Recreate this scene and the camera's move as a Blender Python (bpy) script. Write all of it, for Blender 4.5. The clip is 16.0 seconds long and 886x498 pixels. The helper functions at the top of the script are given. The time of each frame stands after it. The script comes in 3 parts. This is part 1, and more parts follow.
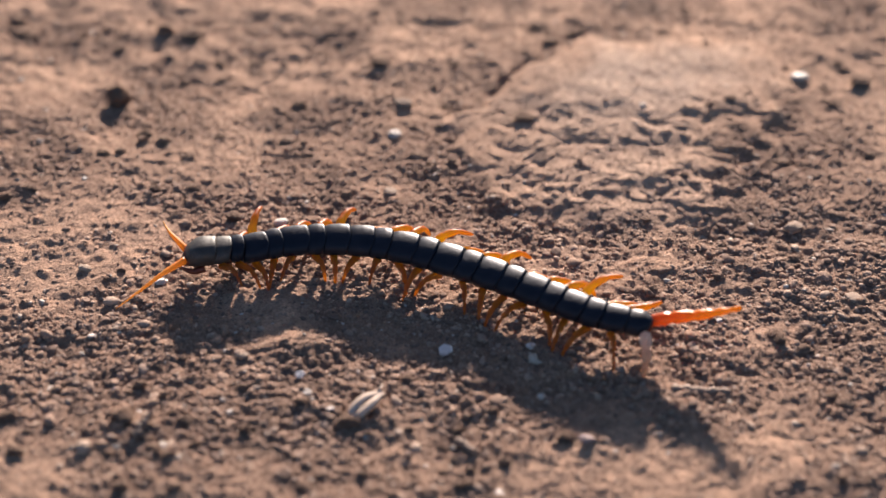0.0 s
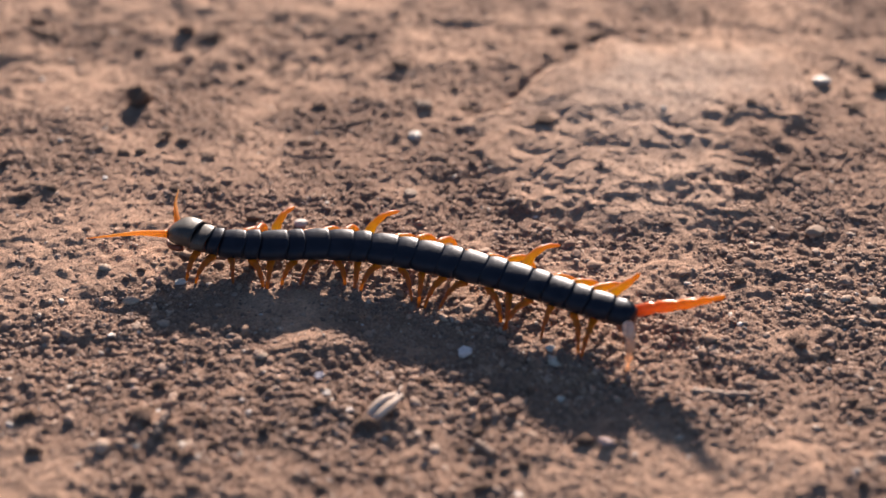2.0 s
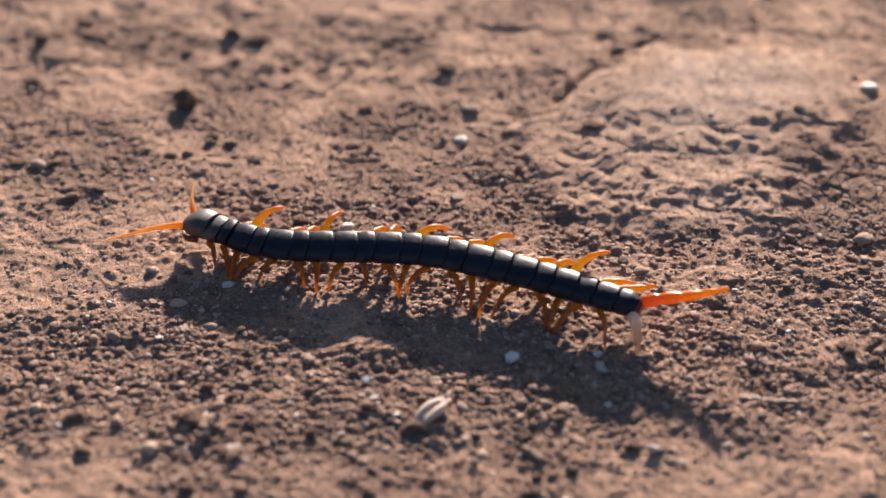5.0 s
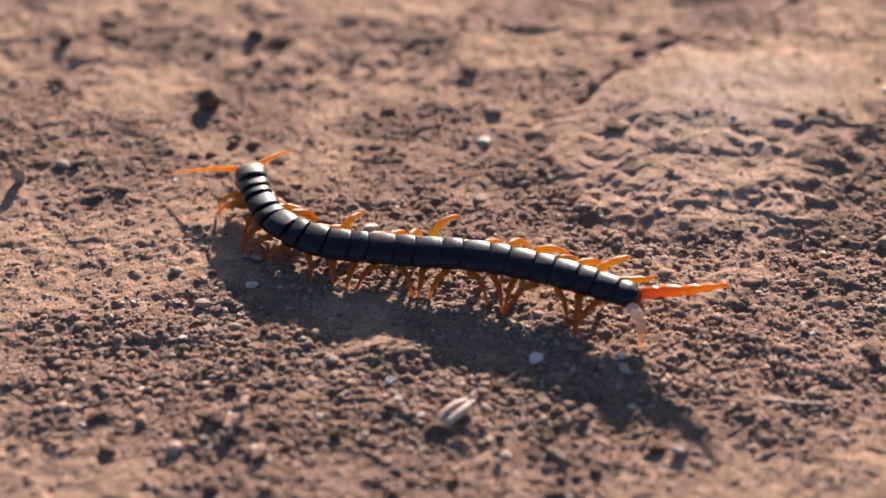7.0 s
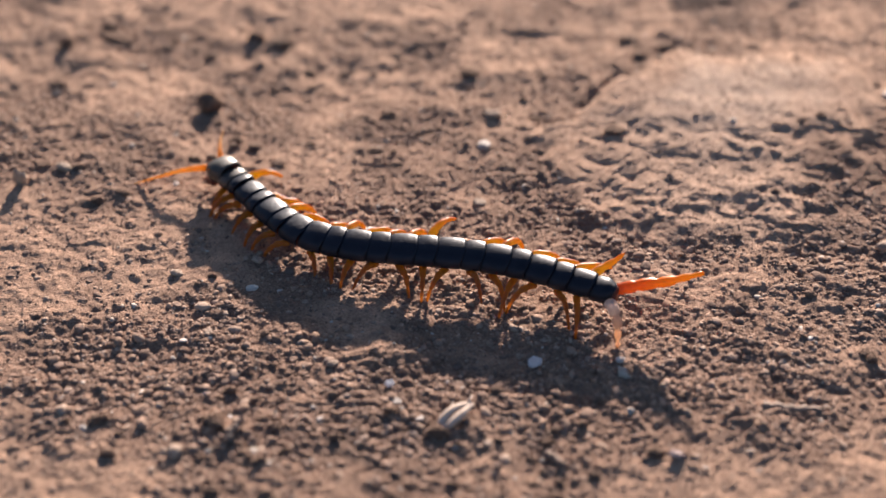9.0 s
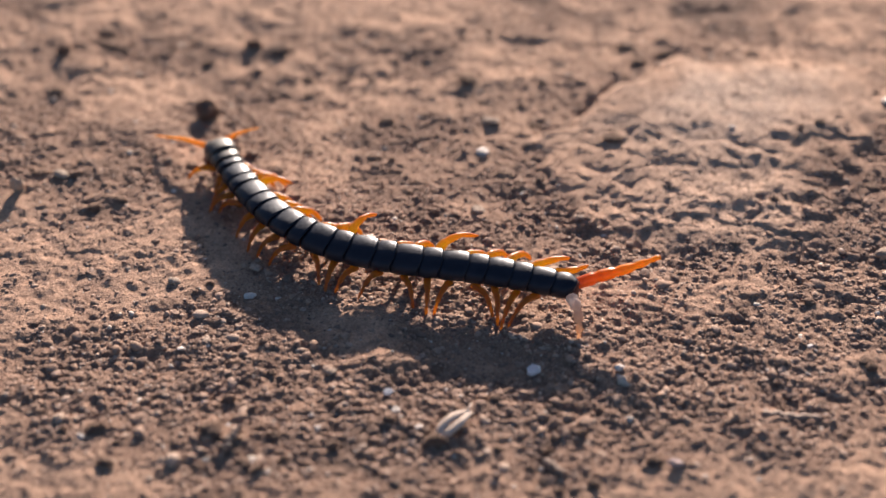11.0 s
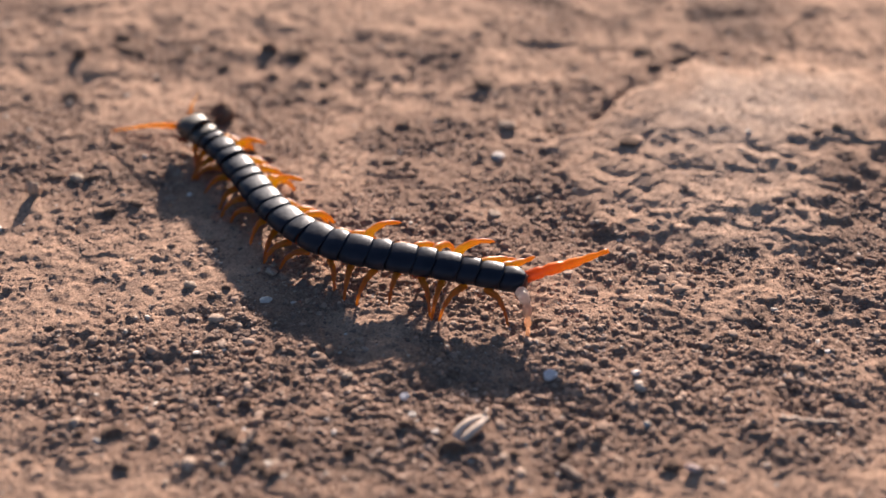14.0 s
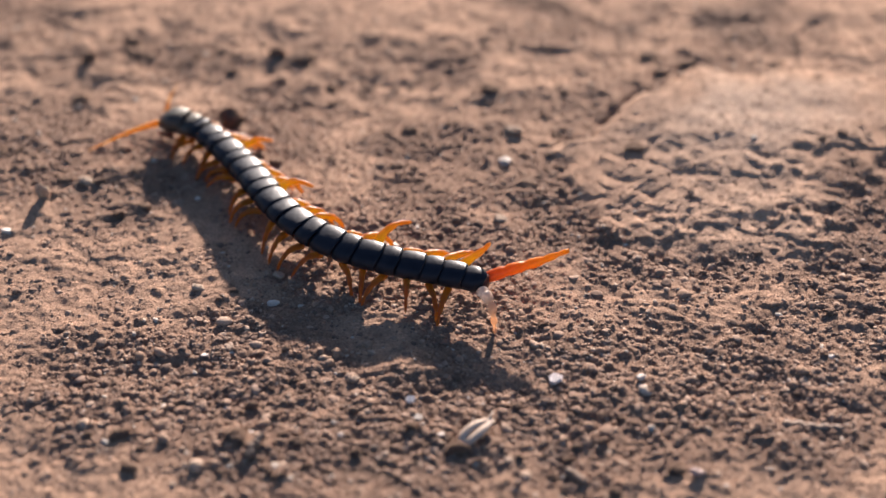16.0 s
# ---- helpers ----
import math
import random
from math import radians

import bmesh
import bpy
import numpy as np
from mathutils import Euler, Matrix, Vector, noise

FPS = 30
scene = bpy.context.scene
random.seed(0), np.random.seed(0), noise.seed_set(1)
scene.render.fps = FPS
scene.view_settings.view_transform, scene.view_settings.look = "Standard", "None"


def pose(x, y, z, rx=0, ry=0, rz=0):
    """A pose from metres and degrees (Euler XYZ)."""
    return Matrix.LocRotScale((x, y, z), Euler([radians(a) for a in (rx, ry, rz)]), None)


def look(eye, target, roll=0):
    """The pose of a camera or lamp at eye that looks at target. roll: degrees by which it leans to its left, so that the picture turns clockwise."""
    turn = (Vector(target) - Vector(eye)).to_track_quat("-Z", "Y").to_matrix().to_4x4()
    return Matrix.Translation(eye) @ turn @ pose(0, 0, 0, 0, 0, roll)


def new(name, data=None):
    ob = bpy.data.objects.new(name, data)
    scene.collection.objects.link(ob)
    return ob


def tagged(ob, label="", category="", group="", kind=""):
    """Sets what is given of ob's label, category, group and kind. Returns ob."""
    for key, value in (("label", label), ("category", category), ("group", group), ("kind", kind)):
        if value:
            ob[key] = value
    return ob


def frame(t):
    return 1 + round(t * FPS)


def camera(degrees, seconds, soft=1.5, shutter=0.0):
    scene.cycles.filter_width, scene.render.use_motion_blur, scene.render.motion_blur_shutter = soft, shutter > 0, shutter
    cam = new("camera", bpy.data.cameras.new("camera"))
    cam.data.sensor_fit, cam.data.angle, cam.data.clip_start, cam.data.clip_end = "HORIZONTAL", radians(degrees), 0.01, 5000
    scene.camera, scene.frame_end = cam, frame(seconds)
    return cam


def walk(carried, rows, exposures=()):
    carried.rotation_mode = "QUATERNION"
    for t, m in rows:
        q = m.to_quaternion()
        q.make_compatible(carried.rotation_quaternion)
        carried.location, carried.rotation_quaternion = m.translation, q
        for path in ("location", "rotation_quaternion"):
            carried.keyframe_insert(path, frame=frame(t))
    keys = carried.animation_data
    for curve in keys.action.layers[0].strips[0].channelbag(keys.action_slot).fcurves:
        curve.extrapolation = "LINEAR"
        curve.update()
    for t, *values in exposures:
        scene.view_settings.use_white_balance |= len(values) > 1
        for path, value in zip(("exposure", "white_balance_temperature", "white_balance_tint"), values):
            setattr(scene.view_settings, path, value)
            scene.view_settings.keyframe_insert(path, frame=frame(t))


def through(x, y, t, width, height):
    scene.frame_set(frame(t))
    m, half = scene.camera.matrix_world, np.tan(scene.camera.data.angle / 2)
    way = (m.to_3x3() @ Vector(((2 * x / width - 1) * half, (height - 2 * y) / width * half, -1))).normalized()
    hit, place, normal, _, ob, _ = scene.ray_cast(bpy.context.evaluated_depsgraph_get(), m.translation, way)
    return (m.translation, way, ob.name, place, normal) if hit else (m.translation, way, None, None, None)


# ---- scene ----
cam = camera(28, 16.0, soft=1.52)
cam.data.dof.use_dof = True
cam.data.dof.focus_distance = 0.570
cam.data.dof.aperture_fstop = 4.7
walk(cam, [
    (0, look((0.0092, -0.4619, 0.3615), (0.0295, -0.0031, -0.0009), 0.59)),
    (0.5, look((0.0089, -0.4617, 0.3614), (0.0283, -0.0027, -0.0008), 0.60)),
    (1, look((0.0080, -0.4614, 0.3601), (0.0267, -0.0017, -0.0012), 0.68)),
    (1.5, look((0.0085, -0.4617, 0.3607), (0.0250, -0.0021, -0.0008), 0.53)),
    (2, look((0.0081, -0.4615, 0.3603), (0.0230, -0.0018, -0.0011), 0.53)),
    (2.5, look((0.0072, -0.4616, 0.3605), (0.0212, -0.0021, -0.0013), 0.48)),
    (3, look((0.0066, -0.4616, 0.3606), (0.0187, -0.0020, -0.0012), 0.43)),
    (3.5, look((0.0054, -0.4609, 0.3596), (0.0161, -0.0012, -0.0019), 0.42)),
    (4, look((0.0046, -0.4606, 0.3598), (0.0134, -0.0004, -0.0014), 0.33)),
    (6.5, look((0.0005, -0.4605, 0.3604), (0.0010, 0.0003, 0.0000), 0.01)),
    (7, look((-0.0000, -0.4610, 0.3602), (-0.0000, 0.0000, 0.0000), 0.00)),
    (7.5, look((-0.0000, -0.4611, 0.3605), (-0.0006, -0.0000, 0.0005), 0.02)),
    (8, look((-0.0002, -0.4614, 0.3612), (-0.0006, -0.0005, 0.0009), 0.05)),
    (8.5, look((-0.0003, -0.4618, 0.3615), (-0.0003, -0.0009, 0.0013), 0.12)),
    (9, look((0.0003, -0.4617, 0.3622), (0.0001, -0.0007, 0.0021), 0.12)),
    (11.5, look((-0.0006, -0.4594, 0.3617), (0.0006, 0.0029, 0.0032), 0.21)),
    (12, look((-0.0007, -0.4589, 0.3612), (0.0001, 0.0036, 0.0030), 0.17)),
    (12.5, look((-0.0010, -0.4594, 0.3608), (-0.0012, 0.0035, 0.0030), 0.10)),
    (13, look((-0.0012, -0.4590, 0.3614), (-0.0024, 0.0038, 0.0035), 0.05)),
    (13.5, look((-0.0015, -0.4593, 0.3612), (-0.0042, 0.0039, 0.0040), -0.02)),
    (14, look((-0.0018, -0.4591, 0.3613), (-0.0047, 0.0037, 0.0036), -0.01)),
    (14.5, look((-0.0014, -0.4602, 0.3618), (-0.0048, 0.0029, 0.0044), -0.02)),
    (15, look((-0.0021, -0.4607, 0.3620), (-0.0056, 0.0024, 0.0047), 0.04)),
    (15.5, look((-0.0015, -0.4616, 0.3629), (-0.0061, 0.0018, 0.0058), 0.02)),
    (16, look((-0.0019, -0.4618, 0.3637), (-0.0068, 0.0018, 0.0068), 0.05)),
], exposures=[(0, 1.36), (16, 1.36)])

# ---- light: one low sun behind the animal, clear sky ----
SUN_UP, SUN_AZ = 17.5, 8.0
world = bpy.data.worlds.new("sky")
scene.world = world
world.use_nodes = True
_n = world.node_tree.nodes
_sky = _n.new("ShaderNodeTexSky")
_sky.sky_type = "NISHITA"
_sky.sun_disc = False
_sky.dust_density = 1.2
_sky.ozone_density = 3.2
_sky.sun_elevation = radians(SUN_UP)
_sky.sun_rotation = radians(SUN_AZ)
world.node_tree.links.new(_sky.outputs[0], _n["Background"].inputs[0])
_n["Background"].inputs[1].default_value = 0.047
sun = new("sun", bpy.data.lights.new("sun", "SUN"))
sun.data.energy = 5.0
sun.data.angle = radians(1.8)
sun.data.color = (1.0, 0.850, 0.728)
_a, _e = radians(SUN_AZ), radians(SUN_UP)
sun.matrix_world = look((math.sin(_a) * math.cos(_e) * 3, math.cos(_a) * math.cos(_e) * 3, math.sin(_e) * 3), (0, 0, 0))


# ---- materials ----
class Nodes:
    """A node material in a few words."""

    def __init__(self, name, rough=0.6, **sets):
        self.mat = bpy.data.materials.new(name)
        self.mat.use_nodes = True
        self.tree = self.mat.node_tree
        self.bsdf = self.tree.nodes["Principled BSDF"]
        self.set("Roughness", rough)
        for key, value in sets.items():
            self.set(key.replace("_", " "), value)

    def set(self, key, value):
        if isinstance(value, bpy.types.NodeSocket):
            self.tree.links.new(value, self.bsdf.inputs[key])
        else:
            self.bsdf.inputs[key].default_value = value

    def add(self, kind, **ins):
        node = self.tree.nodes.new(kind)
        for key, value in ins.items():
            socket = node.inputs[key.replace("_", " ")]
            if isinstance(value, bpy.types.NodeSocket):
                self.tree.links.new(value, socket)
            else:
                socket.default_value = value
        return node

    def where(self):
        return self.add("ShaderNodeTexCoord").outputs["Object"]

    def noise(self, scale, detail=4, rough=0.6, at=None):
        return self.add("ShaderNodeTexNoise", Vector=at or self.where(), Scale=scale, Detail=detail, Roughness=rough).outputs["Fac"]

    def ramp(self, fac, *stops):
        node = self.add("ShaderNodeValToRGB", Fac=fac)
        els = node.color_ramp.elements
        while len(els) < len(stops):
            els.new(0.5)
        for el, (place, colour) in zip(els, stops):
            el.position, el.color = place, (*colour, 1)
        return node.outputs["Color"]

    def mix(self, fac, a, b, how="MIX"):
        node = self.tree.nodes.new("ShaderNodeMix")
        node.data_type, node.blend_type = "RGBA", how
        for socket, value in ((node.inputs[0], fac), (node.inputs[6], a), (node.inputs[7], b)):
            if isinstance(value, bpy.types.NodeSocket):
                self.tree.links.new(value, socket)
            else:
                socket.default_value = value if isinstance(value, float) else (*value, 1)
        return node.outputs[2]

    def bump(self, height, distance, strength=1.0, below=None):
        node = self.add("ShaderNodeBump", Height=height, Distance=distance, Strength=strength)
        if below:
            self.tree.links.new(below, node.inputs["Normal"])
        self.tree.links.new(node.outputs[0], self.bsdf.inputs["Normal"])
        return node.outputs[0]


def soil_material():
    m = Nodes("dry_soil", rough=0.95)
    m.set("Specular IOR Level", 0.15)
    at = m.where()
    big = m.noise(22, 3, 0.55, at)
    mid = m.noise(160, 5, 0.65, at)
    fine = m.noise(1400, 3, 0.7, at)
    loose = m.ramp(big, (0.32, (0.228, 0.147, 0.113)), (0.52, (0.317, 0.199, 0.147)), (0.72, (0.362, 0.236, 0.178)))
    crust = m.add("ShaderNodeAttribute")
    crust.attribute_name = "crust"
    base = m.mix(crust.outputs["Fac"], loose, (0.480, 0.306, 0.222))
    tint = m.ramp(mid, (0.25, (0.62, 0.60, 0.60)), (0.5, (0.95, 0.95, 0.95)), (0.75, (1.25, 1.2, 1.15)))
    speck = m.ramp(fine, (0.30, (0.60, 0.58, 0.58)), (0.5, (1, 1, 1)), (0.70, (1.3, 1.3, 1.3)))
    # the bare slab is a paler clay
    clay = m.add("ShaderNodeAttribute")
    clay.attribute_name = "clay"
    clay = clay.outputs["Fac"]
    base = m.mix(clay, base, (0.590, 0.425, 0.336))
    m.set("Base Color", m.mix(1.0, m.mix(1.0, base, tint, "MULTIPLY"), speck, "MULTIPLY"))
    low = m.bump(m.noise(520, 5, 0.75, at), 0.0011)
    m.bump(fine, 0.0004, 1.0, low)
    return m.mat


def grain_material():
    m = Nodes("soil_crumb", rough=0.93)
    m.set("Specular IOR Level", 0.13)
    pick = m.add("ShaderNodeNewGeometry").outputs["Random Per Island"]
    base = m.ramp(pick, (0.0, (0.175, 0.118, 0.098)), (0.3, (0.265, 0.178, 0.142)), (0.6, (0.34, 0.222, 0.165)), (0.85, (0.39, 0.268, 0.212)), (0.97, (0.47, 0.345, 0.275)), (1.0, (0.60, 0.53, 0.48)))
    fine = m.noise(1800, 3, 0.7)
    m.set("Base Color", m.mix(1.0, base, m.ramp(fine, (0.3, (0.7, 0.7, 0.7)), (0.7, (1.2, 1.2, 1.2))), "MULTIPLY"))
    m.bump(m.noise(1500, 3), 0.0003)
    return m.mat


def clod_material():
    m = Nodes("soil_clod", rough=0.94)
    m.set("Specular IOR Level", 0.15)
    rnd = m.add("ShaderNodeObjectInfo").outputs["Random"]
    base = m.ramp(rnd, (0.0, (0.25, 0.16, 0.122)), (0.5, (0.31, 0.20, 0.153)), (1.0, (0.37, 0.245, 0.19)))
    fine = m.noise(900, 4, 0.7)
    m.set("Base Color", m.mix(1.0, base, m.ramp(fine, (0.3, (0.65, 0.65, 0.65)), (0.7, (1.2, 1.18, 1.15))), "MULTIPLY"))
    m.bump(fine, 0.0006)
    return m.mat


def stone_material(name, dark, light, rough=0.55, through=0.0):
    m = Nodes(name, rough=rough)
    rnd = m.add("ShaderNodeObjectInfo").outputs["Random"]
    base = m.ramp(rnd, (0.0, dark), (1.0, light))
    vein = m.noise(500, 4, 0.65)
    m.set("Base Color", m.mix(1.0, base, m.ramp(vein, (0.3, (0.72, 0.68, 0.64)), (0.6, (1.05, 1.04, 1.03))), "MULTIPLY"))
    m.set("Subsurface Weight", through)
    m.set("Subsurface Radius", (0.002, 0.002, 0.002))
    m.bump(vein, 0.0003, 0.6)
    return m.mat


def shell_material():
    m = Nodes("dark_shell", rough=0.45)
    # every plate has its own marks
    rnd = m.add("ShaderNodeObjectInfo").outputs["Random"]
    at = m.add("ShaderNodeVectorMath")
    m.tree.links.new(m.where(), at.inputs[0])
    m.tree.links.new(rnd, at.inputs[1])
    at = at.outputs[0]
    blot = m.noise(260, 4, 0.6, at)
    m.set("Base Color", m.ramp(blot, (0.3, (0.009, 0.010, 0.017)), (0.65, (0.015, 0.016, 0.025)), (0.85, (0.028, 0.028, 0.036))))
    m.set("Roughness", m.ramp(m.noise(700, 3, 0.6, at), (0.3, (0.36, 0.36, 0.36)), (0.7, (0.48, 0.48, 0.48))))
    m.set("Specular IOR Level", 0.31)
    # fine lengthwise grooves spread the gloss sideways
    round_body = m.tree.nodes.new("ShaderNodeTangent")
    round_body.direction_type, round_body.axis = "RADIAL", "X"
    m.set("Anisotropic", 0.45)
    m.set("Tangent", round_body.outputs[0])
    m.set("Specular Tint", (0.74, 0.80, 1.0, 1))
    low = m.bump(m.noise(330, 2, 0.5, at), 0.0005, 0.22)
    m.bump(m.noise(3500, 2, 0.5, at), 0.00005, 0.4, low)
    return m.mat


def head_material():
    m = Nodes("brown_head_shell", rough=0.46)
    at = m.where()
    blot = m.noise(300, 4, 0.6, at)
    m.set("Base Color", m.ramp(blot, (0.3, (0.036, 0.029, 0.027)), (0.6, (0.066, 0.055, 0.052)), (0.85, (0.12, 0.101, 0.096))))
    m.set("Specular IOR Level", 0.42)
    m.bump(m.noise(1500, 3, 0.6, at), 0.00012, 0.6)
    return m.mat


def limb_material(name, root, tip, rough=0.38, through=0.45, glow=(0.95, 0.36, 0.035), end_glow=None):
    """Waxy translucent orange; the limb's own x, or its "along" mark, runs from its root outwards."""
    m = Nodes(name, rough=rough)
    at = m.where()
    along = m.add("ShaderNodeSeparateXYZ", Vector=at).outputs["X"]
    far = m.add("ShaderNodeMapRange", Value=along, From_Max=0.016).outputs[0]
    if end_glow:
        mark = m.add("ShaderNodeAttribute")
        mark.attribute_name = "along"
        far = mark.outputs["Fac"]
    col = m.ramp(far, (0.0, root), (0.6, tip), (1.0, tip))
    m.set("Base Color", m.mix(1.0, col, m.ramp(m.noise(700, 3, 0.6, at), (0.3, (0.8, 0.72, 0.7)), (0.7, (1.1, 1.1, 1.05))), "MULTIPLY"))
    m.set("Specular IOR Level", 0.5)
    m.bump(m.noise(1500, 2, 0.5, at), 0.00008, 0.6)
    # light from behind shines through
    shine = m.add("ShaderNodeBsdfTranslucent", Color=m.mix(0.25, m.ramp(far, (0.0, glow), (0.35, glow), (0.80, end_glow or glow)), col))
    both = m.tree.nodes.new("ShaderNodeMixShader")
    both.inputs[0].default_value = through
    m.tree.links.new(m.bsdf.outputs[0], both.inputs[1])
    m.tree.links.new(shine.outputs[0], both.inputs[2])
    m.tree.links.new(both.outputs[0], m.tree.nodes["Material Output"].inputs[0])
    return m.mat


def fibre_material(name, dark, light):
    m = Nodes(name, rough=0.7)
    at = m.add("ShaderNodeMapping", Vector=m.where(), Scale=(120, 2200, 2200)).outputs[0]
    fib = m.noise(1.0, 4, 0.6, at)
    m.set("Base Color", m.ramp(fib, (0.3, dark), (0.7, light)))
    m.bump(fib, 0.0002, 0.8)
    return m.mat


SOIL = soil_material()
CRUMB = grain_material()
CLOD = clod_material()
WHITE = stone_material("pale_quartz", (0.60, 0.50, 0.46), (0.80, 0.72, 0.69), 0.5, 0.6)
LILAC = stone_material("lilac_chip", (0.84, 0.74, 0.76), (0.88, 0.78, 0.80), 0.45, 0.4)
TAN = stone_material("tan_stone", (0.36, 0.255, 0.20), (0.47, 0.36, 0.29), 0.9)
PINK = stone_material("pink_flake", (0.50, 0.33, 0.31), (0.54, 0.38, 0.36), 0.7)
SHELL = shell_material()
HEAD = head_material()
# tips are reddish; the redder end shine also stands in for near-side shade
LEG = limb_material("orange_leg", (0.42, 0.088, 0.042), (0.38, 0.070, 0.042), 0.38, 0.57, (1.0, 0.76, 0.055), (1.0, 0.58, 0.065))
BELLY = limb_material("red_brown_belly", (0.17, 0.038, 0.02), (0.17, 0.038, 0.02), 0.5, 0.1, (0.2, 0.05, 0.02))
FEELER = limb_material("orange_feeler", (0.75, 0.24, 0.03), (0.88, 0.46, 0.14), 0.38, 0.5, (1.0, 0.60, 0.12))
# pinkish with an orange tip; its white sun glints are put into the colour
GLINT_LEG = limb_material("glint_white_hind_leg", (0.92, 0.83, 0.79), (0.80, 0.58, 0.47), 0.16, 0.70, (1.0, 0.94, 0.91), (1.0, 0.68, 0.44))
HIND = limb_material("red_orange_hind_leg", (0.44, 0.075, 0.035), (0.76, 0.26, 0.025), 0.3, 0.45, (1.0, 0.34, 0.03), (1.0, 0.56, 0.04))
STRAW = fibre_material("dry_husk", (0.48, 0.34, 0.26), (0.78, 0.61, 0.50))
TWIG = fibre_material("soil_crusted_twig", (0.19, 0.122, 0.092), (0.35, 0.235, 0.18))


# ---- ground form ----
_rng = np.random.default_rng(11)
_GRAD = _rng.normal(size=(256, 256, 2))
_GRAD /= np.linalg.norm(_GRAD, axis=2, keepdims=True)


def ripple(x, y, size, shift=0):
    """Gradient noise, about -0.7 to 0.7, with features of that size."""
    u, v = x / size + 31.7 * shift + 500, y / size + 17.3 * shift + 500
    i, j = np.floor(u).astype(int), np.floor(v).astype(int)
    a, b = u - i, v - j
    def corner(di, dj):
        g = _GRAD[(i + di) % 256, (j + dj) % 256]
        return g[..., 0] * (a - di) + g[..., 1] * (b - dj)
    p, q = a * a * a * (a * (a * 6 - 15) + 10), b * b * b * (b * (b * 6 - 15) + 10)
    low = corner(0, 0) * (1 - p) + corner(1, 0) * p
    return low * (1 - q) + (corner(0, 1) * (1 - p) + corner(1, 1) * p) * q


def step(v, lo, hi):
    k = np.clip((v - lo) / (hi - lo), 0, 1)
    return k * k * (3 - 2 * k)


def blob(x, y, cx, cy, rx, ry, turn=0.0):
    c, s = math.cos(radians(turn)), math.sin(radians(turn))
    u, v = (x - cx) * c + (y - cy) * s, (y - cy) * c - (x - cx) * s
    return np.exp(-(u / rx) ** 2 - (v / ry) ** 2)


def inside_slab(x, y):
    """How far inside the slab's uneven rim."""
    wob = 0.010 * ripple(x, y, 0.024, 6) + 0.005 * ripple(x, y, 0.009, 19)
    d = np.minimum(slab_back(x, y), 0.97 * (x - 0.038) + 0.24 * (y - 0.057))
    return np.minimum(np.minimum(d, 0.120 - y), 0.6 * (0.158 - x)) + wob


def slab(x, y):
    """1 on the bare clay slab, 0 off it."""
    return step(inside_slab(x, y), -0.002, 0.004) * step(y, -0.005, 0.025)


def slab_back(x, y):
    """How far inside the slab's long back edge."""
    return 0.70 * (x - 0.0456) - 0.71 * (y - 0.077)


def scarp(x, y, cx, cy, wide, drop):
    """A broken edge of the slab, higher behind, its face to the near side."""
    v = y - cy + 0.010 * ripple(x, y, 0.016, 31) + 0.005 * ripple(x, y, 0.006, 32)
    return drop * np.exp(-((x - cx) / wide) ** 4) * (step(v, -0.0010, 0.0010) * np.exp(-(np.maximum(v, 0) / 0.022)) - 0.6 * (1 - step(v, -0.0010, 0.0010)) * np.exp(-(np.maximum(-v, 0) / 0.010)))


def crumbly(x, y):
    """0 where the soil is trodden smooth, 1 where it lies in crumbs."""
    k = 0.68 + 0.9 * ripple(x, y, 0.045, 3) + 0.6 * ripple(x, y, 0.018, 4)
    k = k - 0.9 * blob(x, y, -0.115, 0.000, 0.046, 0.030) - 1.3 * blob(x, y, -0.116, -0.108, 0.036, 0.021)
    k = k - 0.75 * blob(x, y, 0.097, -0.110, 0.046, 0.018) - 0.6 * blob(x, y, -0.150, -0.068, 0.030, 0.045)
    # fine level soil before the crawled strip, crumbs along it
    k = k - 0.16 * blob(x, y, -0.032, -0.036, 0.040, 0.011, -6) - 0.14 * blob(x, y, 0.026, -0.063, 0.044, 0.013, -24)
    k = k + 0.6 * blob(x, y, 0.050, -0.046, 0.035, 0.011, -24) + 0.5 * blob(x, y, -0.030, 0.018, 0.035, 0.010)
    k = k - 0.75 * slab(x, y) * (1 - step(x, 0.105, 0.14) * (1 - step(y, 0.06, 0.08))) - 0.30 * step(y, 0.03, 0.12)
    k = k + 0.7 * blob(x, y, -0.085, -0.052, 0.045, 0.022) + 0.5 * blob(x, y, -0.030, -0.080, 0.070, 0.018) + 0.5 * blob(x, y, 0.092, -0.060, 0.030, 0.022) + 0.2 * blob(x, y, 0.125, -0.005, 0.045, 0.028) + 0.4 * blob(x, y, 0.150, 0.035, 0.022, 0.022)
    k = k - 0.7 * blob(x, y, 0.124, -0.054, 0.016, 0.009) - 0.5 * blob(x, y, -0.045, 0.050, 0.030, 0.016) - 0.6 * blob(x, y, 0.168, 0.078, 0.028, 0.030)
    return np.clip(k, 0.03, 1.0)


# hollows in and round the slab: middle, half lengths, depth, in millimetres
HOLLOWS = [(65, 66, 7, 4, 2.0), (113, 59, 10, 5, 2.2), (140, 71, 10, 5, 1.6), (151, 62, 8, 4, 1.5), (150, 43, 6, 5, 2.4), (60, 34, 9, 4, 1.6), (46, 21, 8, 4, 2.0),
           (82, 38, 7, 3, 1.4), (109, 23, 12, 7, 2.2), (78, 21, 7, 4, 1.6), (64, 11, 9, 4, 1.6), (83, 5, 8, 4, 1.6), (128, 27, 8, 4, 1.6), (141, 29, 8, 5, 1.8), (36, 79, 7, 3, 1.8), (92, 29, 5, 3, 1.0)]


